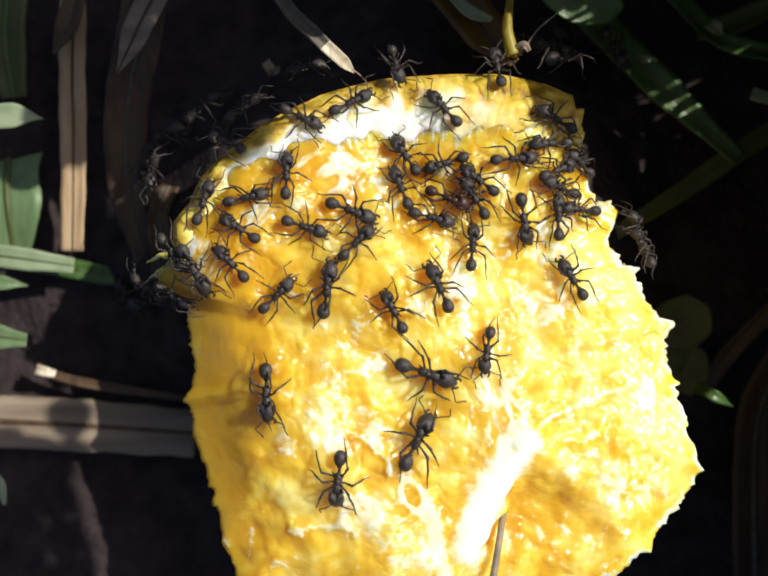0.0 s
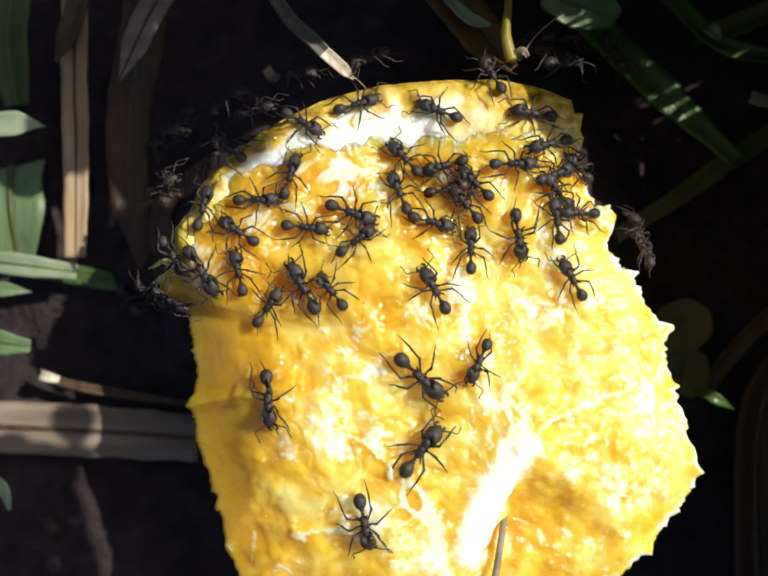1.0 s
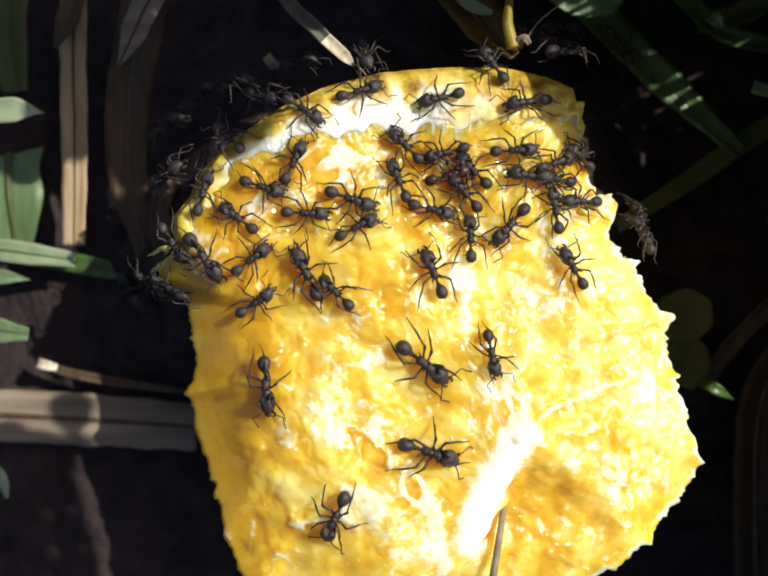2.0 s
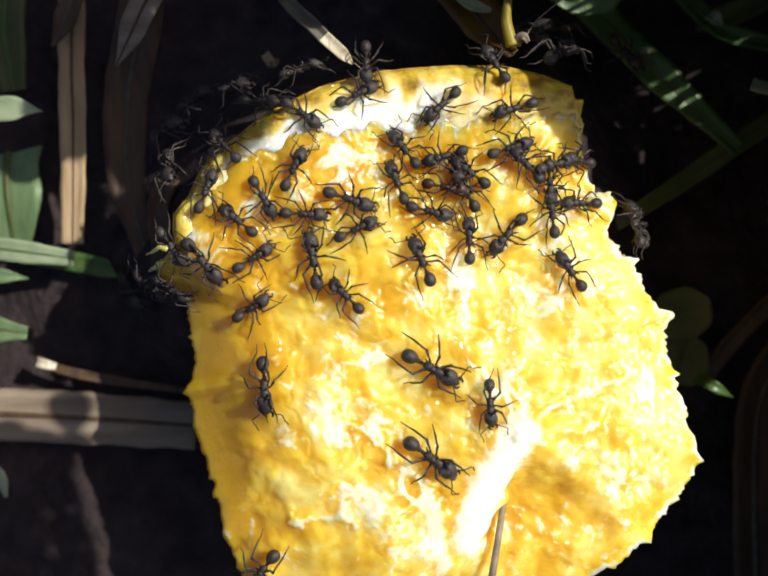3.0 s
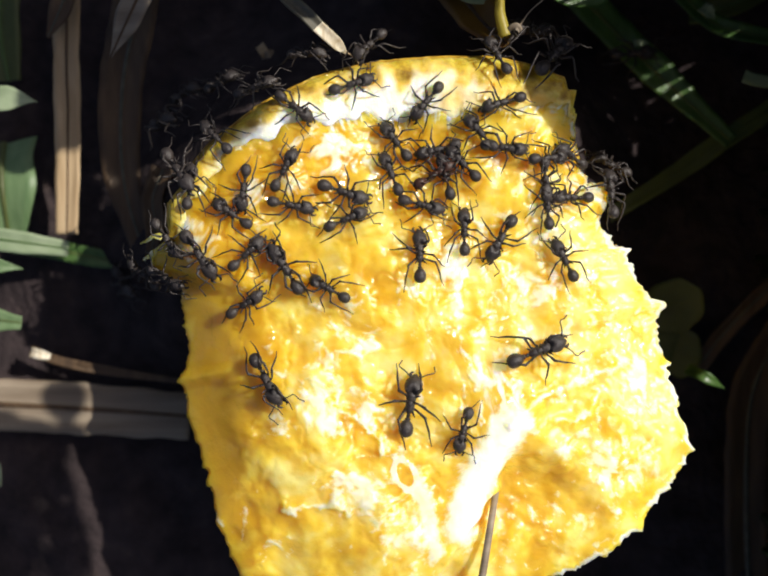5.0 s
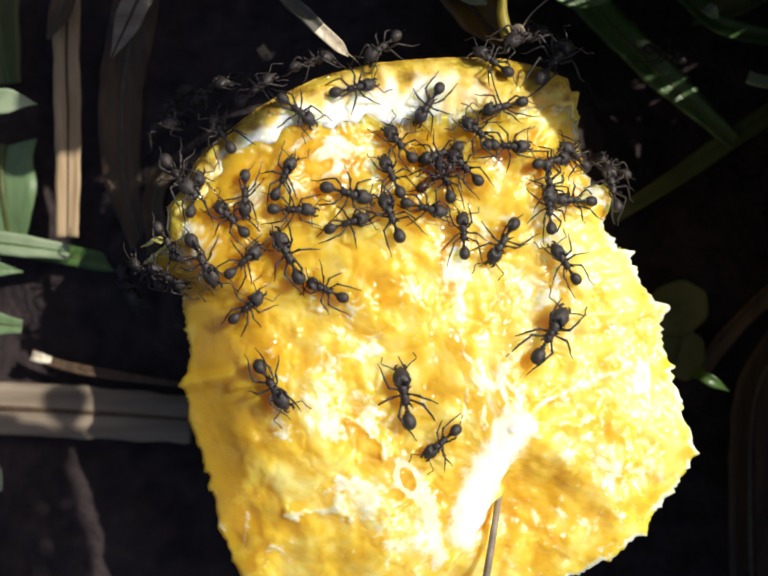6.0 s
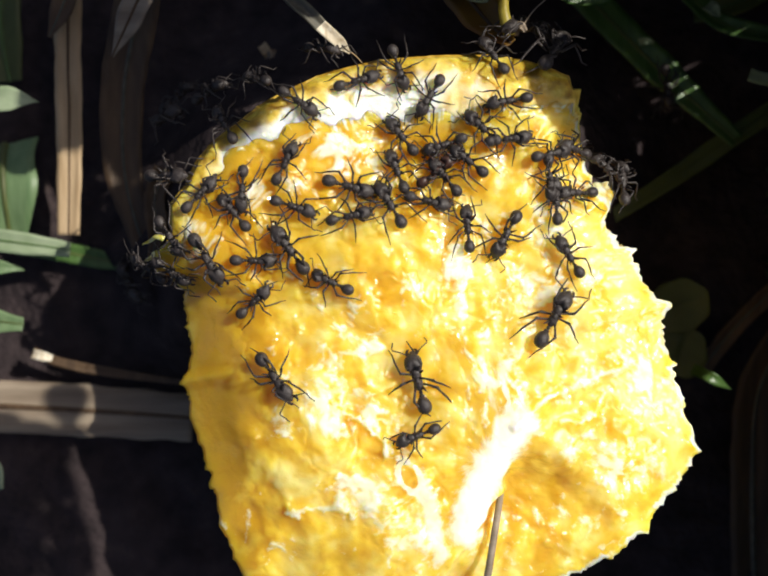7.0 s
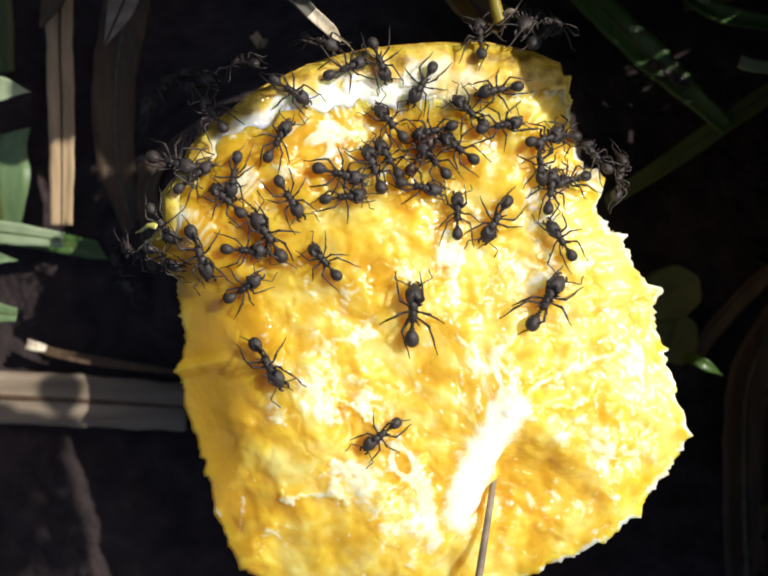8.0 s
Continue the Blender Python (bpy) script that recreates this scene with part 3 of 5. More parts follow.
def round_leaf(name, centre, size, lean, turn, mat, label, notch=0.15):
    """A small broad leaf with a middle vein, cupped and lobed."""
    rings, segs = 10, 36
    m = pose(*[c * MM for c in centre], lean[0], lean[1], turn)
    top, low = [], []
    for i in range(rings):
        s = i / (rings - 1)
        for k in range(segs):
            a = 2 * math.pi * k / segs
            r = s * (1 - notch * math.exp(-((a - math.pi) / 0.35) ** 2)) * (1 + 0.03 * math.sin(7 * a))
            x, y = size[0] * r * math.cos(a), size[1] * r * math.sin(a)
            z = 0.10 * size[0] * s * s - 0.25 * math.exp(-(y / 0.5) ** 2) + 0.3 * noise.noise(Vector((x * 0.3, y * 0.3, centre[0])))
            top.append(m @ (Vector((x, y, z)) * MM))
            low.append(m @ (Vector((x, y, z - 0.25)) * MM))
    f1 = grid_faces(rings, segs, True)
    k = rings * segs
    e = (rings - 1) * segs
    faces = f1 + [tuple(k + i for i in reversed(f)) for f in f1] + [(e + c, k + e + c, k + e + (c + 1) % segs, e + (c + 1) % segs) for c in range(segs)]
    return tagged(sheet(name, top + low, faces, mat), label, "leaf")


blade("dry_grass_stalk", [(-49.4, 50.5, 16), (-50.2, 36.9, 14), (-50.3, 20.5, 13), (-50.5, 6.0, 13)], 4.3, STRAW, "flat dry straw-coloured grass stalk lying in the grass", "grass stalk", 0.12, 0.85, vein=SHEATH)
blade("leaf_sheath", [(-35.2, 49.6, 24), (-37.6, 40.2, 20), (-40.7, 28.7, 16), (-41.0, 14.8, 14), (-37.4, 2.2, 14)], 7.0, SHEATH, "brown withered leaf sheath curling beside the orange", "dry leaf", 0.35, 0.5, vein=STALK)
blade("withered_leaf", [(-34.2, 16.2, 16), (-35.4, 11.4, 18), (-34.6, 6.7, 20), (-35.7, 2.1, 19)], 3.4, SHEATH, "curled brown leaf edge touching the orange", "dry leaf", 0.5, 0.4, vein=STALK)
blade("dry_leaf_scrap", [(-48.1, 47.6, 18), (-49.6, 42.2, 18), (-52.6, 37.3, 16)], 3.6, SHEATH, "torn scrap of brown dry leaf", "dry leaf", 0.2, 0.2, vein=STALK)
# A green blade; the pale colour paints the sheen of the sun on it.
blade("grass_blade", [(-69.0, 5.9, 12), (-62.1, 5.2, 13), (-56.0, 4.4, 13), (-50.4, 3.6, 12.5)], 3.6, PALE, "green grass blade lying flat, its sunlit sheen painted pale", "grass blade", 0.2, 0.7, vein=GREEN)
blade("grass_blade", [(-61.0, 4.6, 7), (-53.0, 3.4, 7.5), (-46.0, 2.0, 7), (-38.0, 0.6, 6)], 3.2, GREEN, "dark green grass blade lying under a paler one", "grass blade", 0.2, 0.5, vein=OLIVE)
blade("grass_blade", [(-63.3, 21.5, 6), (-62.7, 17.3, 8.5), (-62.2, 12.0, 9), (-62.0, 5.2, 7)], 11.5, MIDGREEN, "broad green grass blade under a straw", "grass blade", 0.15, 0.5, vein=OLIVE)
blade("grass_blade", [(-65.0, 26.3, 20), (-60.5, 26.6, 20), (-56.6, 26.8, 20), (-53.3, 26.5, 19)], 3.9, PALE, "pale shiny tip of a grass blade", "grass blade", 0.25, 0.05)
blade("dry_grass_leaf", [(-71.8, -22.2, 7), (-61.5, -22.6, 6), (-48.4, -23.4, 5.5), (-31.9, -24.7, 5)], 8.9, GREYSTRAW, "wide flat grey-brown dry grass leaf lying on soil", "dry leaf", 0.08, 0.9, vein=SHEATH)
# One leaf strip: dark brown stands for its shaded length, pale straw for its lit end.
blade("dry_grass_leaf", [(-58.0, -13.2, 8), (-53.1, -15.0, 8.5), (-43.6, -16.9, 8), (-32.2, -18.5, 8)], 1.6, SHEATH, "narrow dry grass leaf strip, its shade put into dark brown", "dry leaf", 0.2, 0.6)
blade("dry_leaf_scrap", [(-57.3, -13.4, 10), (-56.0, -13.7, 10.4), (-54.2, -14.2, 10)], 1.6, PALESTRAW, "sunlit end of the dry leaf strip, its light put into a pale colour", "dry leaf", 0.2, 0.7)
blade("grass_blade", [(-71.0, -6.6, 12), (-66.0, -7.2, 13), (-61.5, -7.9, 14), (-57.6, -8.4, 14)], 4.0, MIDGREEN, "pale grey-green leaf end in the shade", "grass blade", 0.2, 0.55, vein=OLIVE)
blade("grass_blade", [(-70.0, 1.4, 11), (-65.0, 1.0, 12), (-61.5, 0.8, 12), (-58.4, 0.4, 11)], 2.4, MIDGREEN, "small pale green leaf tip under a grass blade", "grass blade", 0.2, 0.1)
blade("dry_leaf_scrap", [(-64.6, -29.2, 15), (-61.5, -31.0, 16), (-61.2, -34.9, 14)], 2.0, PALE, "small pale dry leaf scrap", "dry leaf", 0.2, 0.3)
stalk = blade("dead_stalk", [(-17.2, 44.1, 44), (-12.7, 37.2, 43), (-9.5, 34.2, 42.5), (-8.0, 32.7, 42)], 1.9, STALK, "grey dead stalk with a pale broken tip above the orange", "grass stalk", 0.6, 0.95, 0.7)
# The tip's sunlight is partly painted: paler straw than the grey stalk.
stalk_tip = blade("tip", [(-8.7, 33.3, 42.2), (-6.9, 31.9, 41), (-5.3, 30.8, 39), (-4.2, 30.0, 37.5)], 1.7, PALESTRAW, "split broken end, sunlit look put into its pale colour", "", 0.5, 0.25, 0.5)
stalk_tip.parent = stalk
stem("stalk_fibre", [(-4.7, 30.4, 38), (-3.5, 29.8, 37), (-2.5, 28.9, 36)], 0.12, 0.05, STRAW, "thin straw fibre at a stalk tip", "fibre")
blade("wilting_leaf", [(8.5, 46.1, 26), (12.7, 40.4, 28), (15.9, 35.1, 32), (18.3, 31.6, 36)], 6.5, AMBER, "amber-brown wilting leaf over the peel", "leaf", 0.35, 0.25, vein=SHEATH)
blade("curled_leaf", [(9.4, 43.5, 30), (12.5, 40.0, 31), (16.5, 39.0, 30)], 1.8, PALE, "narrow green curled leaf edge", "leaf", 0.4, 0.2)
stem("leaf_stalk", [(18.2, 45.1, 34), (17.6, 39.7, 36), (17.2, 36.0, 37), (18.0, 32.5, 37)], 0.4, 0.95, YELLOW, "thin yellow-green leaf stalk leaning on the peel", "leaf stalk")
round_leaf("broad_leaf", (29.0, 42.9, 28), (6.5, 3.6), (15, 10), -15, GREEN, "dark green broad leaf in the shade")
blade("grass_blade", [(68.4, 29.0, 12), (57.2, 21.8, 12), (48.4, 15.7, 12), (36.8, 8.5, 14)], 3.3, OLIVE, "dark green grass blade slanting in the shade", "grass blade", 0.3, 0.7, vein=OLIVE)
blade("grass_blade", [(33.0, 46.0, 10), (40.9, 37.0, 12), (47.5, 30.2, 13), (57.5, 21.0, 13)], 5.4, GREEN, "broad dark green grass blade with a sunlit patch", "grass blade", 0.22, 0.5, vein=OLIVE)
blade("grass_blade", [(44.9, 51.5, 10), (52.1, 42.3, 13), (56.2, 38.9, 15), (66.8, 36.5, 16)], 3.2, GREEN, "bright green grass blade in the sun", "grass blade", 0.35, 0.8, vein=OLIVE)
blade("grass_blade", [(52.3, 43.4, 7), (58.2, 44.1, 9), (68.3, 48.9, 8)], 4.0, OLIVE, "dim olive grass blade in the shade", "grass blade", 0.3, 0.7, vein=GREEN)
blade("dry_leaf_scrap", [(57.2, 30.3, 20), (59.1, 29.7, 20), (64.0, 29.3, 19)], 2.0, PALE, "pale leaf tip catching the sun", "dry leaf", 0.2, 0.9)
blade("dry_leaf_scrap", [(41.5, 36.8, 14), (42.4, 36.7, 15), (44.0, 36.6, 14)], 1.0, PALE, "tiny pale leaf scrap", "dry leaf", 0.2, 0.3)
blade("dry_leaf_scrap", [(51.2, 41.6, 18), (51.9, 40.8, 19), (53.3, 39.8, 18)], 2.0, PALE, "small shiny pale leaf scrap", "dry leaf", 0.2, 0.2)
round_leaf("round_leaf", (49.0, -5.8, 10), (5.0, 4.6), (6, -8), 20, OLIVE, "round olive leaf in the shade beside the orange")
round_leaf("round_leaf", (49.9, -13.6, 8), (4.6, 4.2), (-6, -8), 75, OLIVE, "round olive leaf in the shade beside the orange")
blade("grass_blade", [(50.2, -15.9, 14), (52.0, -16.9, 17), (55.5, -18.9, 16)], 1.8, GREEN, "green leaf tip catching the sun", "grass blade", 0.35, 0.1)
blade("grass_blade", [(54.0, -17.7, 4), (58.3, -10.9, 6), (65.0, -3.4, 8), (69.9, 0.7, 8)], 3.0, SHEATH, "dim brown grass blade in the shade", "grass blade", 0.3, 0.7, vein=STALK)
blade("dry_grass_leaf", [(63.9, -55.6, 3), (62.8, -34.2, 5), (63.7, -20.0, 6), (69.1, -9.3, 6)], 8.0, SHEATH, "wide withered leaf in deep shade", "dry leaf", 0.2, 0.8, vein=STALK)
stem("dry_stalk", [(12.6, -51.5, 42), (14.2, -43.0, 41), (15.8, -34.5, 39.5), (17.3, -28.5, 35)], 0.58, 0.45, GREYSTRAW, "thin dry stalk stuck into the orange", "stalk")
blade("dry_leaf_scrap", [(-19.1, 36.5, 13), (-18.2, 35.1, 15), (-17.6, 34.5, 13.5)], 1.5, STRAW, "crumpled pale scrap of dry leaf", "dry leaf", 0.4, 0.4)
blade("grass_blade", [(-62.4, 52.9, 8), (-63.2, 41.5, 8), (-62.0, 31.9, 7)], 7.0, OLIVE, "dim olive grass blade in the shade", "grass blade", 0.2, 0.6, vein=GREEN)
blade("dry_leaf_scrap", [(-32.7, 45.8, 27), (-35.4, 41.5, 26.5), (-38.1, 36.8, 25), (-40.8, 32.7, 23)], 4.4, GREYSTRAW, "grey-brown dry leaf end catching some sun", "dry leaf", 0.3, 0.1, vein=SHEATH)
blade("curled_leaf", [(18.4, 32.6, 37), (18.8, 33.4, 38), (19.5, 33.5, 38.4), (20.1, 32.8, 38)], 1.1, GREYSTRAW, "small pale curled scrap at the leaf stalk", "dry leaf", 0.3, 0.6)
stem("dry_fibre", [(19.0, 32.4, 37), (20.4, 34.6, 38), (21.8, 36.2, 38.5), (25.2, 39.0, 38)], 0.16, 0.07, GREYSTRAW, "thin pale dry fibre standing off the peel", "fibre")
blade("dry_leaf_scrap", [(-18.6, 34.6, 14), (-17.5, 34.6, 15.5), (-16.8, 35.4, 14.5)], 1.0, GREYSTRAW, "crumpled scrap of dry leaf", "dry leaf", 0.4, 0.4)


def blocks(p, high, gaps):
    """Whether a stem at this place stands in the sunlight that falls through one of the gaps."""
    up = (high - p.z) / TO_SUN.z
    return any(math.hypot(p.x + up * TO_SUN.x - gx, p.y + up * TO_SUN.y - gy) < g + 0.6 for gx, gy, g in gaps)


def build_shade_canopy(name, x_range, y_range, high, count, gaps, first, label, seed, border):
    """Unseen broad leaves on thin stems, added outside the view to shade the ground beyond the fruit."""
    rnd = random.Random(seed)
    pieces, tries = [], 0
    while len(pieces) < 2 * count and tries < 20 * count:
        tries += 1
        r = rnd.uniform(4.5, 8.0)
        x, y = rnd.uniform(x_range[0] + r, x_range[1]), rnd.uniform(y_range[0] + r, y_range[1])
        if tries % 3 == 0:
            x, y = (x, y_range[0] + r) if border == "y" else (x_range[0] + r, y)
        if first:
            x, y, r = first.pop()
        if r > 3.5 and any(math.hypot(x - gx, y - gy) < r + g for gx, gy, g in gaps):
            continue
        m = pose(x, y, high + rnd.uniform(-2, 2), rnd.uniform(-8, 8), rnd.uniform(-8, 8), rnd.uniform(0, 360))
        verts, segs = [], 14
        for k in range(3):
            for c in range(segs):
                a = 2 * math.pi * c / segs
                q = r * (k / 2.0) * (1 - 0.18 * math.exp(-((a - math.pi) / 0.4) ** 2))
                verts.append((m @ Vector((q * math.cos(a), q * 0.9 * math.sin(a), 0.08 * q * k))) * MM)
        low = [v - Vector((0, 0, 0.3 * MM)) for v in verts]
        f1 = grid_faces(3, segs, True)
        k, e = len(verts), 2 * segs
        faces = f1 + [tuple(k + i for i in reversed(f)) for f in f1] + [(e + c, k + e + c, k + e + (c + 1) % segs, e + (c + 1) % segs) for c in range(segs)]
        pieces.append((verts + low, faces))
        for attempt in range(24):
            foot = Vector((x + rnd.uniform(3, 14 + attempt), y + rnd.uniform(0, 8 + attempt), 0))
            line = [foot, foot.lerp(Vector((x, y, high)), 0.6) + Vector((2, 0, 4)), m.translation]
            if not any(blocks(line[k].lerp(line[k + 1], f / 9.0), high, gaps) for k in (0, 1) for f in range(10)):
                break
        pieces.append(tube_data([p * MM for p in line], [0.6 * MM, 0.5 * MM, 0.35 * MM], 5))
    v, f = join_data(pieces)
    tagged(sheet(name, v, f, GREEN), label, "weeds", kind="stuff")


# Added out of view: canopies that shade the soil and the rind's right corner.
build_shade_canopy("weed_clump", (57, 118), (-75, 39), 46, 430, [(77, -5.7, 2.0), (79.5, 39.3, 1.8)], [], "unseen green broad leaves added to shade the soil beside the orange", 3, "x")
build_shade_canopy("tall_weed_clump", (-9, 135), (49, 100), 78, 950,
             [(100.5, 54.6, 1.5), (102.5, 56, 1.5), (107, 63, 3.0), (112, 64, 5.5), (93.4, 62, 0.8), (99.6, 65, 1.0), (33.8, 61.3, 0.8), (51.6, 52, 1.5), (68.7, 57.4, 3.5), (5.5, 59.8, 2.0), (98, 58.5, 1.2), (100, 57, 1.3), (102.3, 55.2, 1.4)],
             [(104.5, 58.5, 2.8), (98.4, 52, 2.8), (96.5, 60.5, 2.8), (106.5, 50, 2.8), (100.5, 61.5, 2.6), (94.5, 52, 3.0), (94.5, 57.5, 2.5), (97.5, 49, 3.0), (90, 56, 3.2), (59, 41.5, 8.0), (65, 37, 4.5), (-2, 49, 5.0), (-3, 58, 6.5), (-3, 66, 6.5), (-3, 74, 7.0), (9, 47.5, 5.0), (12, 66, 5.0), (14, 55, 6.0), (22, 58, 7.0), (90, 49, 4.0), (93.5, 49.5, 3.4), (87, 47, 5.0), (96, 45, 4.0), (88, 61, 3.5), (88, 53, 6.0), (84, 60, 5.0), (80, 51, 5.0), (92, 47, 6.0)], "unseen tall green broad leaves added to shade the soil behind the orange", 4, "y")


def build_shade_weed(foot, leaves, label):
    """One tall unseen weed, added to cast shade: a stalk, and broad leaves on long stems that lean over the grass."""
    top = Vector((sum(p[0] for p in leaves) / len(leaves), sum(p[1] for p in leaves) / len(leaves), 140))
    base = Vector((foot[0], foot[1], 0))
    fork = base.lerp(top, 0.55) + Vector((6, 0, 20))
    weed = new("tall_weed")
    tagged(weed, label, "weed")
    tube("stalk", [p * MM for p in (base, base.lerp(fork, 0.5) + Vector((3, 0, 5)), fork)], [1.2 * MM, 1.0 * MM, 0.8 * MM], GREEN, weed)
    for x, y, z, r in leaves:
        tip = Vector((x, y, z))
        tube("leaf_stem", [p * MM for p in (fork, fork.lerp(tip, 0.5) + Vector((0, 0, 5)), tip)], [0.5 * MM, 0.45 * MM, 0.35 * MM], GREEN, weed, sides=5)
        verts, segs = [], 16
        for low in (0.0, 0.3):
            for k in range(4):
                for c in range(segs):
                    a = 2 * math.pi * c / segs
                    q = r * (k / 3.0) * (1 + 0.08 * math.sin(3 * a + x))
                    verts.append((Vector((x + q * math.cos(a), y + q * math.sin(a), z + 0.06 * q * k - low))) * MM)
        f1, n = grid_faces(4, segs, True), 4 * segs
        faces = f1 + [tuple(n + i for i in reversed(f)) for f in f1] + [(3 * segs + c, n + 3 * segs + c, n + 3 * segs + (c + 1) % segs, 3 * segs + (c + 1) % segs) for c in range(segs)]
        sheet("leaf", verts, faces, GREEN, weed)


# Two invented plants outside the view; each leaf sits where its shadow is wanted.
build_shade_weed((95, 190), [(57.0, 99.9, 146, 5.5), (60.2, 94.8, 150, 5.5), (58.6, 86.9, 148, 5.5), (61.4, 81.3, 151, 5.5), (53.1, 79.3, 149, 4.5), (56.0, 103.6, 153, 6), (51.1, 92.6, 146, 6), (62.5, 87.8, 150, 4.5), (67.5, 84.6, 152, 4.5), (69.3, 65.6, 149, 4), (68.5, 73.8, 149, 4.4)], "unseen tall green weed added to shade the straw and leaf sheath")
build_shade_weed((12, -150), [(56.7, 27.5, 148, 6), (54.1, 29.6, 151, 6), (56.8, 25.4, 150, 7), (53.5, 16.5, 147, 7), (56.7, 11.8, 152, 7), (50.0, 21.6, 149, 7), (62.5, 36, 148, 3.8), (63.2, 29, 148, 3.4), (63.2, 23, 149, 3.4), (64.5, 16.5, 149, 3.6), (66, 10.5, 150, 3.8)], "unseen tall green weed added to shade the soil and the dry leaf")


# ---------------------------------------------------------------- ants
def shaped(name, data, size, mat, parent, label=""):
    v, f = data
    return sheet(name, [p * size for p in v], f, mat, parent, label)


HIPS = {"front": (0.09, 0.055), "middle": (0.02, 0.06), "hind": (-0.06, 0.055)}
SPREAD = {"front": 52.0, "middle": 95.0, "hind": 138.0}


def build_ant(size, mat):
    """One ant, size metres long, facing +x, its feet on z = 0; body first, then the six jointed legs."""
    high = 0.135
    ant = new("ant")

    def head_form(p):
        # widest behind, with two lobes and a notch between them, narrowing to the jaws
        wide = 1.02 - 0.10 * p.x - 0.42 * smooth01(0.1, 1.0, p.x)
        notch = 0.34 * math.exp(-(p.y / 0.32) ** 2) * smooth01(0.2, 1.0, -p.x)
        lobes = -0.16 * smooth01(0.25, 0.75, abs(p.y)) * smooth01(0.0, 0.8, -p.x)
        return Vector((p.x + notch + lobes, p.y * wide, p.z * (0.95 - 0.18 * p.x)))

    def spine(parent, x, y, z, dx, dy, dz, thick):
        shaped("spine", tube_data([Vector((x, y, z)), Vector((x + dx * 0.6, y + dy * 0.6, z + dz * 0.6)), Vector((x + dx, y + dy, z + dz))], [thick, thick * 0.6, thick * 0.12], 5), size, mat, parent)

    head = shaped("head", ball_data((0, 0, 0), (0.160, 0.124, 0.102), 16, 20, 0, head_form), size, mat, ant)
    head.location = Vector((0.285, 0, high + 0.015)) * size
    head.rotation_euler = (0, radians(16), 0)
    for s in (1, -1):
        jaw = shaped("mandible", tube_data([Vector((0, 0, 0)), Vector((0.05, 0.03 * s, -0.01)), Vector((0.095, 0.012 * s, -0.02)), Vector((0.11, -0.018 * s, -0.022))],
                                           [0.026, 0.026, 0.018, 0.004], 6), size, mat, head)
        jaw.location = Vector((0.105, 0.048 * s, -0.03)) * size
        feeler = shaped("antenna", tube_data([Vector((0, 0, 0)), Vector((0.05, 0.10 * s, 0.03)), Vector((0.085, 0.20 * s, 0.035)), Vector((0.11, 0.215 * s, 0.03)),
                                              Vector((0.20, 0.20 * s, 0.0)), Vector((0.29, 0.21 * s, -0.05))],
                                             [0.011, 0.010, 0.010, 0.009, 0.010, 0.011], 5), size, mat, head)
        feeler.location = Vector((0.085, 0.06 * s, 0.03)) * size

    def back_form(p):
        return Vector((p.x, p.y * (0.85 + 0.35 * smooth01(0.0, 0.8, p.x) - 0.1 * smooth01(0.2, 0.9, -p.x)), p.z * (0.85 + 0.2 * p.x)))

    chest = shaped("thorax", join_data([ball_data((0.08, 0, 0.008), (0.104, 0.086, 0.082), 12, 14, 0, back_form),
                                        ball_data((-0.045, 0, -0.002), (0.115, 0.068, 0.068), 12, 14, 0), ball_data((-0.005, 0, 0.045), (0.05, 0.045, 0.04), 8, 10, 0)]), size, mat, ant)
    for s in (1, -1):
        spine(head, -0.11, 0.085 * s, 0.05, -0.05, 0.03 * s, 0.045, 0.016)
        spine(chest, 0.11, 0.066 * s, 0.050, 0.03, 0.062 * s, 0.080, 0.022)
        spine(chest, 0.03, 0.052 * s, 0.050, 0.0, 0.045 * s, 0.070, 0.019)
        spine(chest, -0.11, 0.050 * s, 0.040, -0.070, 0.052 * s, 0.070, 0.020)
    chest.location = Vector((0.01, 0, high)) * size
    waist = shaped("petiole", join_data([ball_data((0, 0, 0), (0.035, 0.03, 0.038), 6, 8), ball_data((-0.052, 0, 0), (0.032, 0.042, 0.042), 6, 8),
                                         tube_data([Vector((-0.08, 0, 0)), Vector((0.05, 0, 0))], [0.016, 0.016], 6)]), size, mat, ant)
    waist.location = Vector((-0.17, 0, high - 0.01)) * size

    def belly_form(p):
        return Vector((p.x, p.y * (1 - 0.12 * p.x), p.z))

    belly = shaped("gaster", ball_data((0, 0, 0), (0.130, 0.104, 0.100), 14, 18, 0, belly_form), size, mat, ant)
    belly.location = Vector((-0.355, 0, high + 0.0)) * size
    legs = []
    for place, (hx, hy) in HIPS.items():
        long = {"front": 0.84, "middle": 0.84, "hind": 1.06}[place]
        for s in (1, -1):
            bend = {"front": -0.11, "middle": 0.06, "hind": 0.11}[place] * s
            pts = [(0, 0, 0), (0.05, 0, -0.02), (0.20, 0, 0.105), (0.24, 0.35 * bend, 0.105), (0.345, 1.2 * bend, -0.02), (0.41, 1.9 * bend, -0.112), (0.50, 2.6 * bend, -0.125)]
            leg = shaped("leg", tube_data([Vector((x * long, y * long, z)) for x, y, z in pts], [0.020, 0.015, 0.023, 0.015, 0.017, 0.010, 0.006], 6), size, mat, ant)
            legs.append((leg, Vector((hx, hy * s, high - 0.01)) * size, s * SPREAD[place]))
            leg["hip"] = (hx * size, hy * s * size, (high - 0.01) * size)
            leg["spread"] = s * SPREAD[place]
            leg.location = legs[-1][1]
            leg.rotation_euler = (0, 0, radians(legs[-1][2]))
    return ant


STOCK = {}
ANTS = []


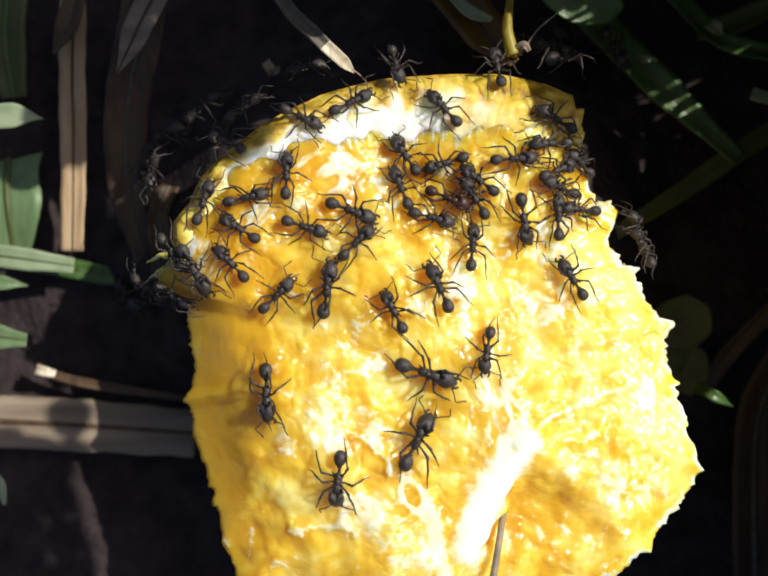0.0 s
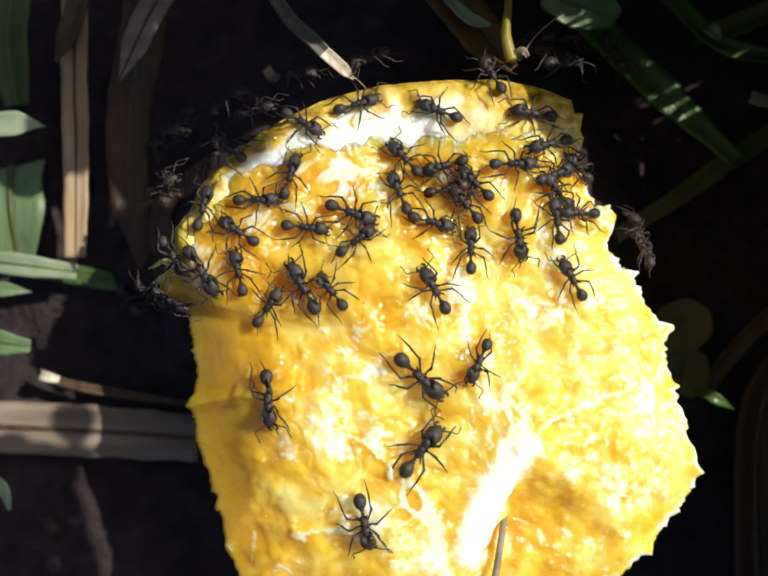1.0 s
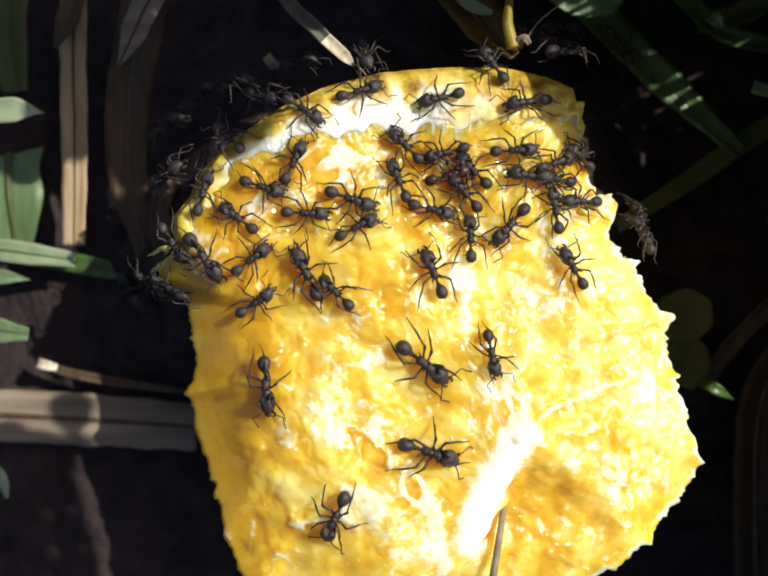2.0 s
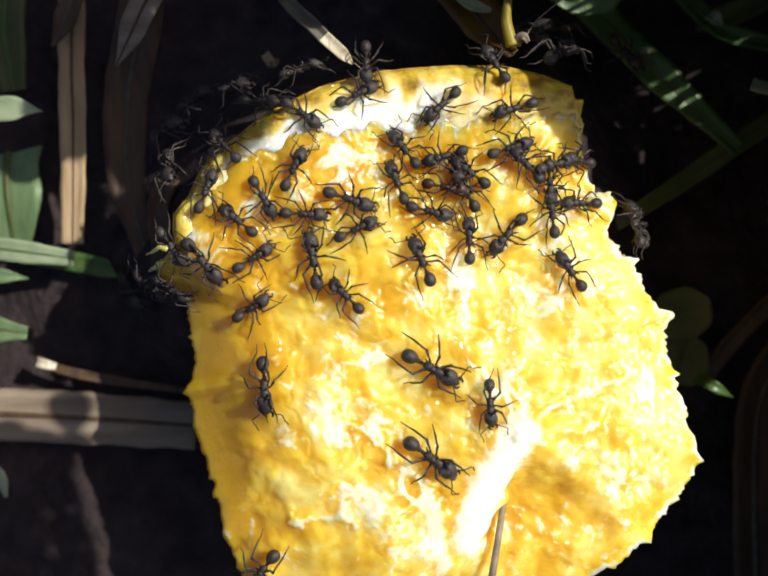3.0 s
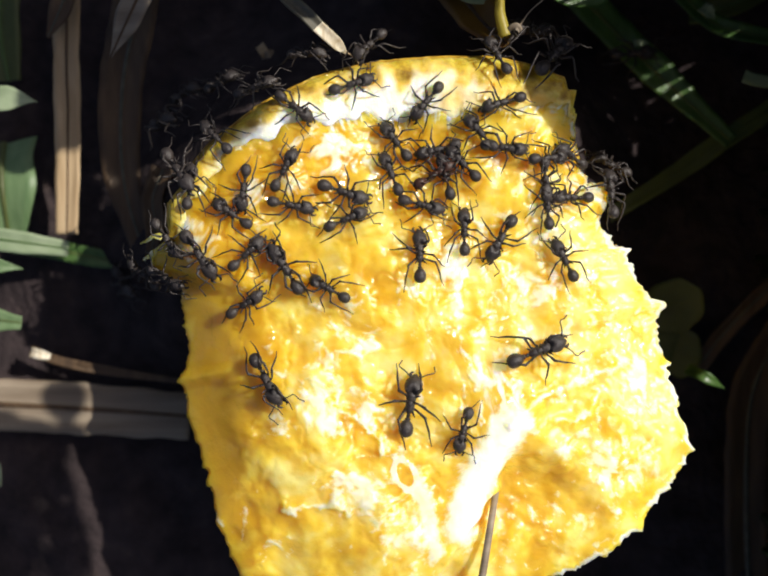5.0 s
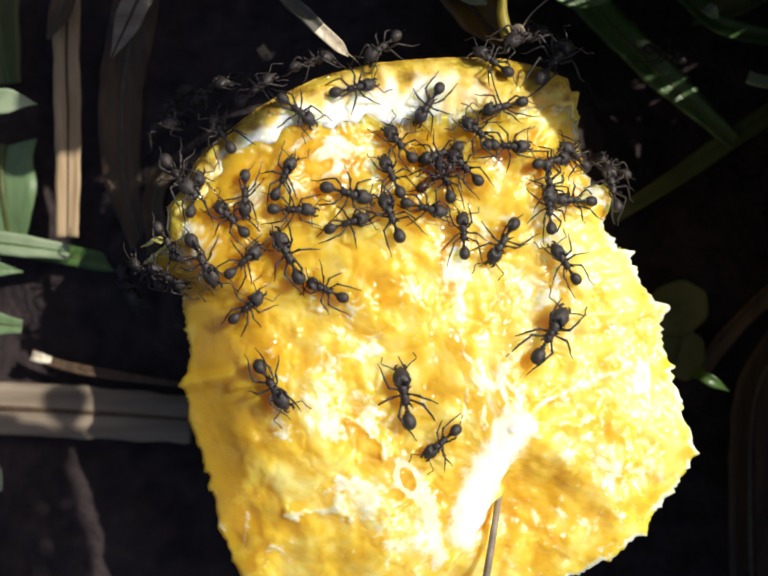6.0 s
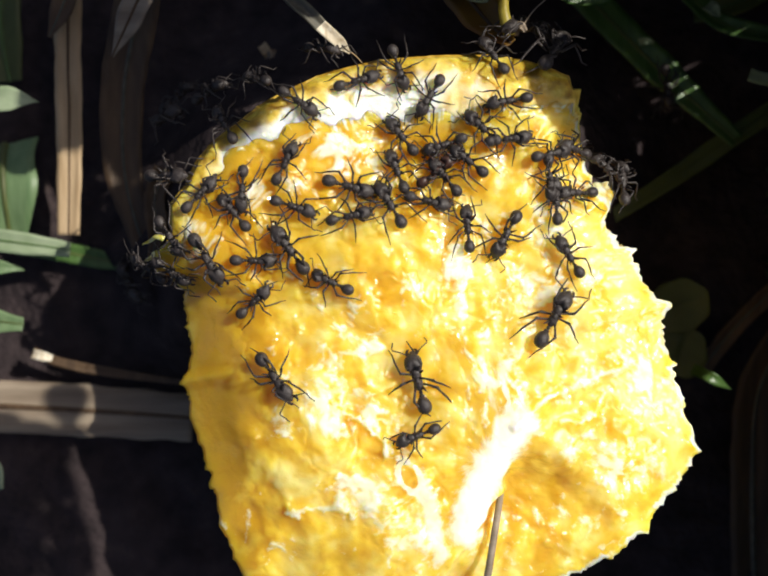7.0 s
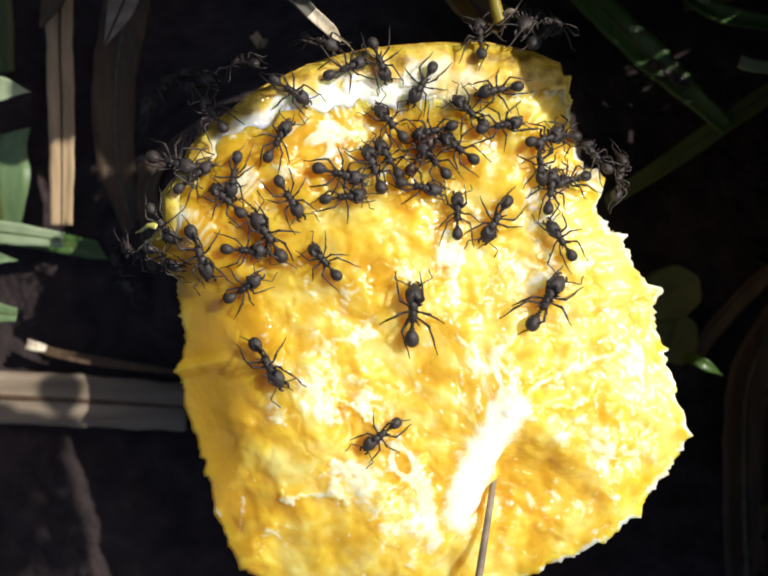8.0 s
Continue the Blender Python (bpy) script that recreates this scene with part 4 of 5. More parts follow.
def ant(size_mm, rows, label="black leafcutter-like ant feeding on wet orange pulp", reddish=False, level=None):
    """Place one ant; rows: seconds, x and y in millimetres, heading in degrees."""
    key = (round(size_mm * 1.25) / 1.25, reddish)
    if key not in STOCK:
        STOCK[key] = build_ant(key[0] * MM, ANT_RED if reddish else ANT)
        ob = STOCK[key]
    else:
        ob = copy_thing(STOCK[key], Matrix.Identity(4))
    tagged(ob, label, "ant", "ants on the orange")
    path = []
    for t, x, y, turn in rows:
        z, gx, gy = stand(x, y) if level is None else (level, 0.0, 0.0)
        up = Vector((-gx, -gy, 1)).normalized()
        ahead = Vector((math.cos(radians(turn)), math.sin(radians(turn)), 0))
        ahead = (ahead - up * ahead.dot(up)).normalized()
        left = up.cross(ahead)
        m = Matrix((ahead, left, up)).transposed().to_4x4()
        m.translation = Vector((x, y, z + 0.15)) * MM
        path.append((t, m))
    ob.matrix_basis = path[0][1]
    ANTS.append((ob, rows, path))


ant(7.4, [(0, -4.4, 25.1, 27), (1.7, -3.3, 25.9, 14), (2.8, -3.4, 25.1, 26), (4.7, -3.3, 25.1, 21), (5.8, -3.4, 24.7, 14), (6.9, -3.0, 25.4, 16), (8, -3.4, 25.4, 23)], label="black ant walking along the white pith of the orange")
ant(7.4, [(0, -11.0, 22.8, -28), (1.7, -10.8, 23.1, -35), (2.8, -10.8, 22.3, -37), (4.7, -11.0, 21.7, -39), (5.8, -10.9, 21.5, -41), (6.9, -10.8, 22.3, -37), (8, -10.9, 22.2, -35)], label="black ant on the yellow rind edge of the orange")
ant(7.5, [(0, -21.2, 19.7, 152), (1.7, -21.0, 19.7, 140), (2.8, -21.2, 18.4, 134), (4.7, -21.9, 17.9, 138), (5.8, -21.0, 18.5, 124), (6.9, -20.8, 19.6, 124), (8, -21.2, 19.3, 129)])
ant(7.4, [(0, -24.3, 11.6, 72), (1.7, -24.6, 11.9, 76), (2.8, -23.8, 12.1, 68), (4.7, -25.4, 11.4, 85), (5.8, -24.8, 10.7, 81), (6.9, -24.2, 10.1, 47), (8, -24.0, 10.8, 37)])
ant(7.4, [(0, -18.3, 12.2, 12), (1, -17.0, 12.8, 0), (1.7, -16.5, 12.9, -13), (2.8, -15.7, 11.4, -45), (3.5, -17.4, 10.6, -90), (4.7, -17.9, 10.8, -99), (5.8, -17.8, 10.4, -90), (6.9, -18.4, 10.6, -92), (8, -18.5, 10.9, -100)])
ant(7.4, [(0, -19.6, 8.1, 148), (1.7, -19.9, 8.7, 145), (2.8, -19.7, 8.2, 141), (4.7, -19.7, 7.7, 147), (5.8, -19.9, 7.2, 136), (6.9, -19.8, 7.8, 130), (8, -19.6, 7.7, 137)])
ant(7.4, [(0, -28.4, 5.0, -51), (1.7, -28.5, 5.5, -55), (2.8, -28.5, 4.9, -52), (4.7, -28.4, 4.4, -54), (5.8, -28.3, 4.3, -59), (6.9, -28.2, 4.7, -57), (8, -28.4, 4.9, -56)])
ant(8.6, [(0, -25.3, 2.6, -61), (1.7, -24.2, 3.5, -57), (2.8, -24.1, 2.8, -50), (4.7, -23.8, 2.1, -53), (5.8, -23.6, 1.8, -64), (6.9, -23.1, 1.6, -59), (8, -23.2, 0.8, -72)])
ant(7.4, [(0, -20.7, 3.6, 132), (1, -19.8, 3.2, 101), (1.7, -18.4, 3.2, 49), (2.8, -17.5, 3.2, 33), (4.7, -17.4, 2.5, 42), (5.8, -18.3, 1.8, 45), (6.9, -16.9, 1.4, -0), (8, -17.2, 1.1, -3)])
ant(7.4, [(0, -13.0, 15.3, 87), (1.7, -12.2, 16.2, 65), (2.8, -11.9, 15.2, 63), (4.7, -12.2, 13.9, 60), (5.8, -12.6, 12.7, 63), (6.9, -12.6, 14.2, 62), (8, -12.5, 15.6, 58)])
ant(7.4, [(0, -10.5, 8.3, -18), (1.7, -10.5, 9.3, -3), (2.8, -10.5, 9.0, -3), (4.7, -11.3, 8.7, -13), (5.8, -11.5, 8.5, -1), (6.9, -11.5, 8.5, -15), (8, -11.1, 8.0, -59)])
ant(8.3, [(0, -4.3, 10.3, -21), (1.7, -4.4, 11.0, -20), (2.8, -4.5, 10.8, -19), (4.7, -4.4, 10.2, -20), (5.8, -4.2, 10.4, -15), (6.9, -4.1, 11.0, -16), (8, -4.4, 11.0, -15)])
ant(7.4, [(0, -3.5, 6.2, 45), (1.7, -3.6, 7.4, 30), (2.8, -3.4, 6.8, 25), (4.7, -3.8, 6.7, 24), (5.8, -4.0, 6.5, 18), (6.9, -3.9, 7.0, 13), (8, -3.7, 7.9, 6)])
ant(7.4, [(0, -14.4, -0.8, 45), (1, -15.8, -1.6, 55), (1.7, -17.1, -2.3, 38), (2.8, -17.8, -3.3, 36), (4.7, -17.8, -4.6, 34), (5.8, -17.9, -4.6, 39), (6.9, -17.0, -4.1, 43), (8, -17.5, -4.0, 35)])
ant(7.4, [(0, 1.3, -2.9, 117), (0.5, 0.5, -1.8, 119), (0.6, -0.3, -2.1, 126), (0.7, -2.8, 0.6, 119), (0.8, -6.1, -0.2, 127), (1, -7.1, 0.5, 129), (1.7, -6.9, -0.7, 135), (2.8, -5.1, -2.1, 138), (3.5, -4.9, -1.5, 130), (4.7, -6.0, -2.6, 147), (5.8, -7.0, -2.4, 156), (6.9, -6.5, -1.7, 156), (8, -6.4, -0.6, 132)], label="black ant hurrying over the pulp to its neighbours")
ant(8.6, [(0, -7.4, 0.0, 80), (0.5, -7.2, 0.2, 75), (0.7, -7.6, 0.0, 78), (0.8, -10.6, 0.5, 102), (1, -10.9, 1.0, 118), (1.7, -10.8, 0.9, 120), (2.8, -9.3, 2.9, 98), (3.5, -9.6, 2.4, 102), (4.7, -12.4, 0.0, 123), (5.8, -12.1, 1.9, 114), (6.9, -12.2, 2.9, 126), (8, -14.1, 2.9, 122)])
ant(7.8, [(0, 7.2, 0.2, 115), (1, 6.6, 0.5, 120), (1.7, 6.7, 0.8, 113), (2.8, 5.0, 2.4, 113), (3.5, 5.0, 2.7, 113), (4.5, 8.1, 1.9, 73), (4.7, 7.5, 1.2, 78), (5.8, 1.7, 6.3, 115), (6.5, 1.8, 8.4, 100), (6.9, 1.4, 8.5, 121), (8, 0.2, 11.7, 109)], label="black ant wandering up the orange pulp")
ant(7.4, [(0, 25.4, 1.2, 122), (1.7, 25.5, 1.9, 118), (2.8, 25.2, 1.1, 125), (4.7, 25.5, 1.2, 116), (5.8, 25.1, 1.0, 123), (6.9, 25.4, 1.6, 121), (8, 25.4, 1.9, 124)], label="black ant standing still on pale pulp near the torn edge")
ant(7.3, [(0, 13.8, -8.6, -100), (0.5, 12.8, -9.2, -117), (1, 12.7, -9.4, -115), (1.5, 14.4, -9.5, -82), (1.7, 14.4, -9.3, -79), (2.8, 14.5, -15.3, -82), (3.5, 13.7, -18.6, -103), (4, 13.6, -18.4, -97), (4.5, 13.4, -19.3, -93), (4.7, 12.8, -20.5, -98), (5.8, 9.3, -23.2, -126), (6.5, 6.3, -22.0, -162), (7, 4.9, -22.5, -159), (7.4, 3.9, -22.9, -152), (8, 0.9, -24.3, -142)], label="small black ant walking over bare orange pulp")
ant(9.2, [(0, 5.9, -11.3, -18), (0.5, 4.7, -11.2, -37), (1, 4.9, -11.2, -43), (1.5, 5.3, -10.9, -37), (1.7, 5.3, -10.7, -38), (2.8, 6.2, -11.9, -34), (3.5, 8.9, -11.1, -3), (4, 13.6, -10.3, 6), (4.5, 18.3, -11.4, -16), (4.7, 20.1, -11.5, -2), (5.8, 22.7, -9.1, 56), (6.5, 23.4, -7.2, 63), (7, 23.3, -6.6, 60), (7.4, 23.2, -6.5, 58), (8, 23.3, -6.4, 58)], label="large black ant walking across bare orange pulp")
ant(9.8, [(0, 4.6, -20.5, 63), (0.5, 4.1, -20.2, 72), (1, 5.1, -21.2, 52), (1.5, 6.7, -22.2, 19), (1.7, 6.3, -22.6, 3), (2.8, 6.2, -24.0, -37), (3.5, 8.2, -24.4, -26), (4, 7.2, -24.1, -21), (4.5, 5.8, -21.0, 34), (4.7, 5.3, -19.6, 59), (5.8, 3.6, -17.1, 95), (6.5, 3.4, -15.6, 108), (7, 5.1, -14.9, 104), (7.4, 5.0, -13.2, 90), (8, 5.3, -7.6, 87)], label="large black ant turning on bare orange pulp")
ant(9.1, [(0, -6.1, -25.9, -96), (0.5, -2.5, -29.1, -75), (1, -2.6, -31.2, -78), (1.5, -3.9, -31.5, -103), (1.7, -4.5, -31.4, -108), (2.8, -15.1, -38.5, -130), (3.5, -19.4, -45.2, -123), (4.5, -21.2, -53.2, -118), (8, -22.2, -57.2, -118)], label="black ant walking off down the orange pulp")
ant(9.0, [(0, -15.5, -14.4, -86), (0.5, -15.6, -14.7, -84), (1, -15.5, -14.5, -84), (1.5, -15.6, -14.7, -85), (1.7, -15.7, -14.3, -83), (2.8, -15.7, -14.6, -83), (3.5, -16.0, -14.1, -88), (4, -15.7, -13.8, -83), (4.5, -14.8, -13.8, -74), (4.7, -14.7, -14.8, -65), (5.8, -14.2, -15.5, -53), (6.5, -13.9, -14.7, -52), (7, -13.9, -14.7, -51), (7.4, -14.2, -14.8, -58), (8, -14.0, -14.5, -54)], label="black ant standing alone on bare orange pulp")
ant(7.4, [(0, 8.1, 24.4, 133), (1.7, 7.5, 24.9, 181), (2.8, 8.0, 23.7, 219), (4.7, 6.8, 22.6, 229), (5.8, 6.9, 22.5, 235), (6.9, 6.8, 23.2, 239), (8, 7.0, 23.2, 238)], label="black ant with wide-spread legs on white orange pith")
ant(7.4, [(0, 15.4, 29.9, 97), (1.7, 14.7, 29.4, 119), (2.8, 15.0, 29.1, 118), (4.7, 16.6, 29.1, 109), (5.8, 15.5, 28.2, 141), (6.9, 15.3, 28.7, 123), (8, 14.8, 29.3, 91)], label="black ant on the peel under a leaf stalk")
ant(9.4, [(0, 24.7, 31.3, 59), (1.7, 25.0, 31.3, 56), (2.8, 24.2, 30.5, 58), (4.7, 24.3, 29.0, 56), (5.8, 23.8, 28.1, 54), (6.9, 23.7, 29.1, 61), (8, 23.7, 29.6, 59)], label="black ant at the peel edge beside a leaf stalk")
ant(9.8, [(0, 26.8, 39.8, -101), (1.5, 26.8, 38.7, -125), (2.8, 26.1, 38.0, -124), (3.5, 23.2, 35.4, -133), (4.7, 21.7, 33.4, -126), (5.8, 20.2, 31.1, -128), (6.9, 19.9, 32.7, -128), (8, 21.8, 31.4, -114)], label="black ant in shade beyond the peel")
ant(7.4, [(0, 22.9, 22.8, 152), (1, 20.1, 24.1, 171), (1.7, 19.6, 24.1, 183), (2.8, 17.8, 22.9, 198), (4.7, 17.0, 22.3, 198), (5.8, 16.7, 21.9, 196), (6.9, 17.1, 22.3, 191), (8, 17.1, 22.0, 191)], label="black ant crossing the white pith")
ant(7.4, [(0, 17.6, 17.3, 4), (1.7, 17.6, 17.4, 0), (2.8, 17.2, 17.6, 18), (4.7, 17.3, 16.2, -7), (5.8, 17.2, 16.6, -4), (6.9, 17.3, 17.3, 7), (8, 17.3, 17.3, 10)])
ant(7.4, [(0, 22.0, 19.4, -175), (1, 22.1, 20.0, -166), (1.7, 19.6, 14.1, -174), (2.8, 19.0, 15.3, -227), (3.5, 18.9, 16.0, -226), (4.7, 14.6, 18.1, -230), (5.8, 13.6, 18.5, -221), (6.9, 13.7, 18.9, -224), (8, 13.3, 19.2, -224)])
ant(7.4, [(0, 23.3, 9.8, 91), (1.7, 23.0, 9.9, 102), (2.8, 22.6, 9.0, 99), (4.7, 23.0, 8.8, 95), (5.8, 22.8, 8.3, 96), (6.9, 23.4, 9.3, 94), (8, 24.0, 8.6, 78)])
ant(7.4, [(0, 23.1, 16.1, 16), (1.7, 22.8, 16.2, 15), (2.8, 22.8, 15.7, 13), (4.7, 22.9, 15.2, 2), (5.8, 23.0, 15.0, 8), (6.9, 22.7, 15.6, 9), (8, 23.0, 15.8, 8)])
ant(7.4, [(0, 26.4, 17.3, 157), (1.7, 26.3, 17.2, 155), (2.8, 26.3, 16.5, 177), (4.7, 26.2, 15.6, 168), (5.8, 26.4, 15.8, 157), (6.9, 26.1, 16.4, 171), (8, 25.9, 16.6, 178)])
ant(7.4, [(0, 23.5, 13.7, 165), (1.7, 22.8, 14.1, 135), (2.07, 22.6, 13.8, 183), (2.43, 22.3, 13.4, 230), (2.8, 22.1, 13.1, 278), (4.7, 22.5, 11.8, 276), (5.8, 22.7, 11.8, 281), (6.9, 22.5, 12.1, 278), (8, 22.4, 12.4, 276)])
ant(7.4, [(0, 26.4, 10.5, -176), (1.7, 26.5, 10.7, -172), (2.8, 26.6, 10.2, -172), (4.7, 26.5, 9.5, -170), (5.8, 26.4, 9.3, -175), (6.9, 26.4, 10.1, -171), (8, 26.9, 9.9, -158)])
ant(7.9, [(0, 35.2, 7.7, 107), (1.7, 36.2, 8.2, 97), (2.8, 34.9, 7.7, 84), (4.7, 32.4, 10.2, 88), (5.8, 32.0, 11.2, 93), (6.9, 33.2, 11.9, 78), (8, 34.0, 11.2, 60)], label="black ant on dark soil beside the torn orange edge")
ant(7.4, [(0, 35.8, 5.3, 86), (1.7, 36.1, 6.2, 83), (2.8, 34.8, 6.3, 98), (3.5, 38.5, 12.2, 108), (4.1, 35.8, 13.1, 140), (4.7, 33.2, 13.9, 171), (5.8, 32.9, 14.6, 166), (6.9, 31.5, 13.7, 138), (8, 30.9, 13.5, 123)], label="black ant in shade beside the torn orange edge")
ant(8.1, [(0, 18.7, 9.2, -79), (1, 18.1, 7.8, -80), (1.5, 17.7, 7.7, -108), (1.7, 17.2, 7.8, -125), (2.8, 16.4, 6.3, -135), (3.5, 16.9, 5.5, -119), (4.7, 16.7, 4.0, -120), (5.8, 16.5, 4.0, -122), (6.9, 16.7, 4.5, -119), (8, 16.5, 4.8, -121)])
ant(7.4, [(0, 11.8, 5.7, 86), (1.7, 11.5, 6.0, 92), (2.8, 11.4, 5.5, 92), (4.7, 11.8, 5.2, 92), (5.8, 11.2, 5.0, 93), (6.9, 11.6, 5.6, 96), (8, 11.3, 5.5, 90)])
ant(7.4, [(0, 12.2, 12.2, 121), (1.7, 10.7, 12.0, 132), (2.8, 11.2, 11.9, 120), (3.5, 10.3, 12.7, 118), (4.7, 9.5, 12.6, 104), (5.8, 9.1, 12.4, 104), (6.9, 8.7, 12.4, 128), (8, 8.3, 12.8, 132)])
ant(7.4, [(0, 12.7, 14.6, 143), (1.7, 12.1, 15.0, 134), (2.8, 11.7, 14.5, 143), (4.7, 11.6, 14.4, 135), (5.8, 11.6, 14.0, 134), (6.9, 11.8, 14.6, 141), (8, 11.7, 14.4, 143)])
ant(7.4, [(0, 8.8, 12.0, -23), (1.7, 8.9, 14.6, 20), (2.8, 8.7, 12.3, -13), (4.7, 8.1, 12.7, 26), (5.8, 8.0, 12.7, 35), (6.9, 7.8, 13.1, 38), (8, 6.7, 13.6, 56)], label="small reddish-black ant amid a crowd of ants", reddish=True)
ant(7.4, [(0, 6.6, 9.3, -16), (1.7, 6.5, 9.5, -16), (2.8, 6.4, 9.1, -15), (4.7, 6.2, 8.4, -15), (5.8, 6.2, 8.4, -15), (6.9, 6.5, 8.9, -15), (8, 6.4, 9.1, -14)])
ant(7.4, [(0, 2.2, 13.6, 112), (1.7, 1.9, 13.7, 113), (2.8, 1.8, 13.2, 112), (4.7, 1.9, 12.9, 112), (5.8, 1.7, 12.8, 116), (6.9, 2.2, 13.2, 112), (8, 2.2, 13.1, 121)])
ant(7.5, [(0, 2.8, 18.0, 125), (1.7, 2.8, 18.5, 135), (2.8, 2.8, 17.8, 129), (4.7, 2.4, 17.4, 126), (5.8, 2.8, 17.2, 131), (6.9, 2.8, 18.0, 129), (8, 2.5, 18.0, 131)])
ant(7.4, [(0, 8.3, 16.7, -163), (1.7, 8.3, 17.3, -167), (2.8, 8.3, 16.6, -164), (4.7, 8.2, 16.1, -167), (5.8, 8.3, 15.7, -161), (6.9, 8.6, 16.5, -162), (8, 8.4, 16.7, -167)])
ant(7.4, [(0, 1.7, 30.1, -77), (1, -1.9, 31.9, -128), (1.7, -2.4, 31.3, -76), (2.8, -2.2, 29.1, -84), (4.7, -1.1, 29.9, -113), (5.8, 0.1, 30.4, -150), (6.15, 1.0, 29.9, -114), (6.5, 1.9, 29.4, -78), (6.9, 2.6, 27.3, -72), (8, 1.2, 26.4, -69)], label="black ant climbing over the orange peel edge")
ant(7.4, [(0, -10.5, 30.3, -34), (1.7, -11.6, 30.5, -52), (2.25, -11.3, 29.4, -20), (2.8, -11.0, 28.4, 13), (4.7, -9.4, 29.3, -43), (5.25, -9.2, 28.7, -11), (5.8, -8.9, 28.0, 21), (6.35, -8.4, 28.8, -10), (6.9, -7.8, 29.7, -42), (8, -6.8, 28.9, -43)], label="black ant in shade behind the peel edge")
ant(7.4, [(0, -18.8, 24.2, 32), (0.85, -17.6, 24.6, -5), (1.7, -16.5, 25.1, -42), (2.8, -16.5, 23.9, -22), (4.7, -16.2, 24.4, 10), (5.8, -16.3, 24.3, 30), (6.35, -16.4, 24.9, 82), (6.9, -16.6, 25.5, 134), (8, -17.3, 26.2, 135)], label="black ant in shade behind the peel edge")
ant(9.6, [(0, -32.0, 23.0, -29), (1.7, -33.2, 23.7, -20), (2.8, -32.2, 22.5, -24), (4.7, -31.6, 21.7, -32), (5.8, -30.8, 21.0, -31), (6.9, -31.5, 22.5, -31), (7.45, -31.7, 23.9, 21), (8, -32.0, 25.3, 72)], label="black ant on dark soil beside the orange peel")
ant(8.5, [(0, -33.4, 17.0, -45), (1.7, -29.6, 14.3, -1), (2.8, -29.4, 15.5, -40), (4.7, -26.8, 13.3, -50), (5.8, -26.8, 13.0, -50), (6.9, -28.6, 12.4, -17), (8, -26.9, 12.7, -20)], label="black ant on dark soil beside the orange peel")
ant(7.4, [(0, -29.0, -0.5, -12), (1.7, -29.9, -0.2, -8), (2.8, -29.2, -0.7, -15), (4.7, -29.2, -0.8, -5), (5.8, -28.9, -0.2, -13), (6.9, -28.4, 0.2, -24), (8, -28.6, 0.5, -23)], label="black ant at a torn corner of the orange")
ant(9.2, [(0, -40.9, -0.7, 8), (1.7, -40.6, -0.8, 4), (2.8, -40.2, -1.2, -6), (4.7, -41.1, -1.6, -6), (5.8, -39.1, -1.6, -8), (6.9, -39.5, -1.4, -9), (8, -39.4, -1.6, -12)], label="black ant on dark soil near the orange")
ant(7.4, [(0, -33.4, 0.8, 168), (1.7, -33.0, 0.6, 176), (2.8, -33.2, 0.2, 170), (4.7, -33.3, 0.0, 160), (5.8, -32.6, 0.6, 150), (6.9, -32.4, 1.0, 146), (8, -32.8, 1.2, 155)], label="black ant at a torn corner of the orange")
ant(8.0, [(0, -36.3, 19.4, 60), (0.8, -32.4, 25.0, 50), (1.7, -28.9, 28.5, 28), (2.8, -28.6, 27.4, -10), (4.7, -28.8, 26.8, -30), (5.8, -30.6, 26.6, -10), (6.9, -31.0, 26.6, 12), (8, -30.2, 26.9, 30)], label="black ant on dark soil beside the orange peel")
ant(7.8, [(0, -26.8, 26.6, 20), (1.7, -21.1, 28.4, -30), (2.8, -21.0, 27.6, -40), (4.7, -21.6, 27.0, -34), (5.8, -23.6, 25.8, -10), (6.9, -24.2, 25.4, -22), (8, -24.2, 24.6, -36)], label="black ant in shade behind the peel edge")
ant(8.4, [(0, 37.0, 38.6, -60), (2.8, 38.6, 36.6, -50), (4, 40.0, 34.9, -20), (4.7, 40.4, 34.9, 5), (5.8, 45.2, 35.0, -12), (6.2, 46.1, 34.4, -30), (6.8, 46.0, 29.9, -78), (7.2, 45.7, 28.9, -86), (7.6, 45.9, 27.8, -80), (8, 47.6, 29.4, -34)], label="black ant walking along a shaded grass blade", level=13.6)
ant(8.2, [(0, 20.6, 35.2, -72), (1.7, 21.0, 34.8, -80), (2.8, 20.8, 34.0, -72), (4.7, 20.2, 33.6, -66), (5.8, 20.4, 33.2, -78), (6.9, 20.6, 33.4, -74), (8, 20.6, 33.2, -84)], label="black ant in shade beyond the peel")


# ---------------------------------------------------------------- movement
def where(rows, t):
    for a, b in zip(rows, rows[1:]):
        if a[0] <= t <= b[0]:
            f = (t - a[0]) / (b[0] - a[0])
            return a[1] + (b[1] - a[1]) * f, a[2] + (b[2] - a[2]) * f, a[3] + (b[3] - a[3]) * f
    return rows[-1][1:]


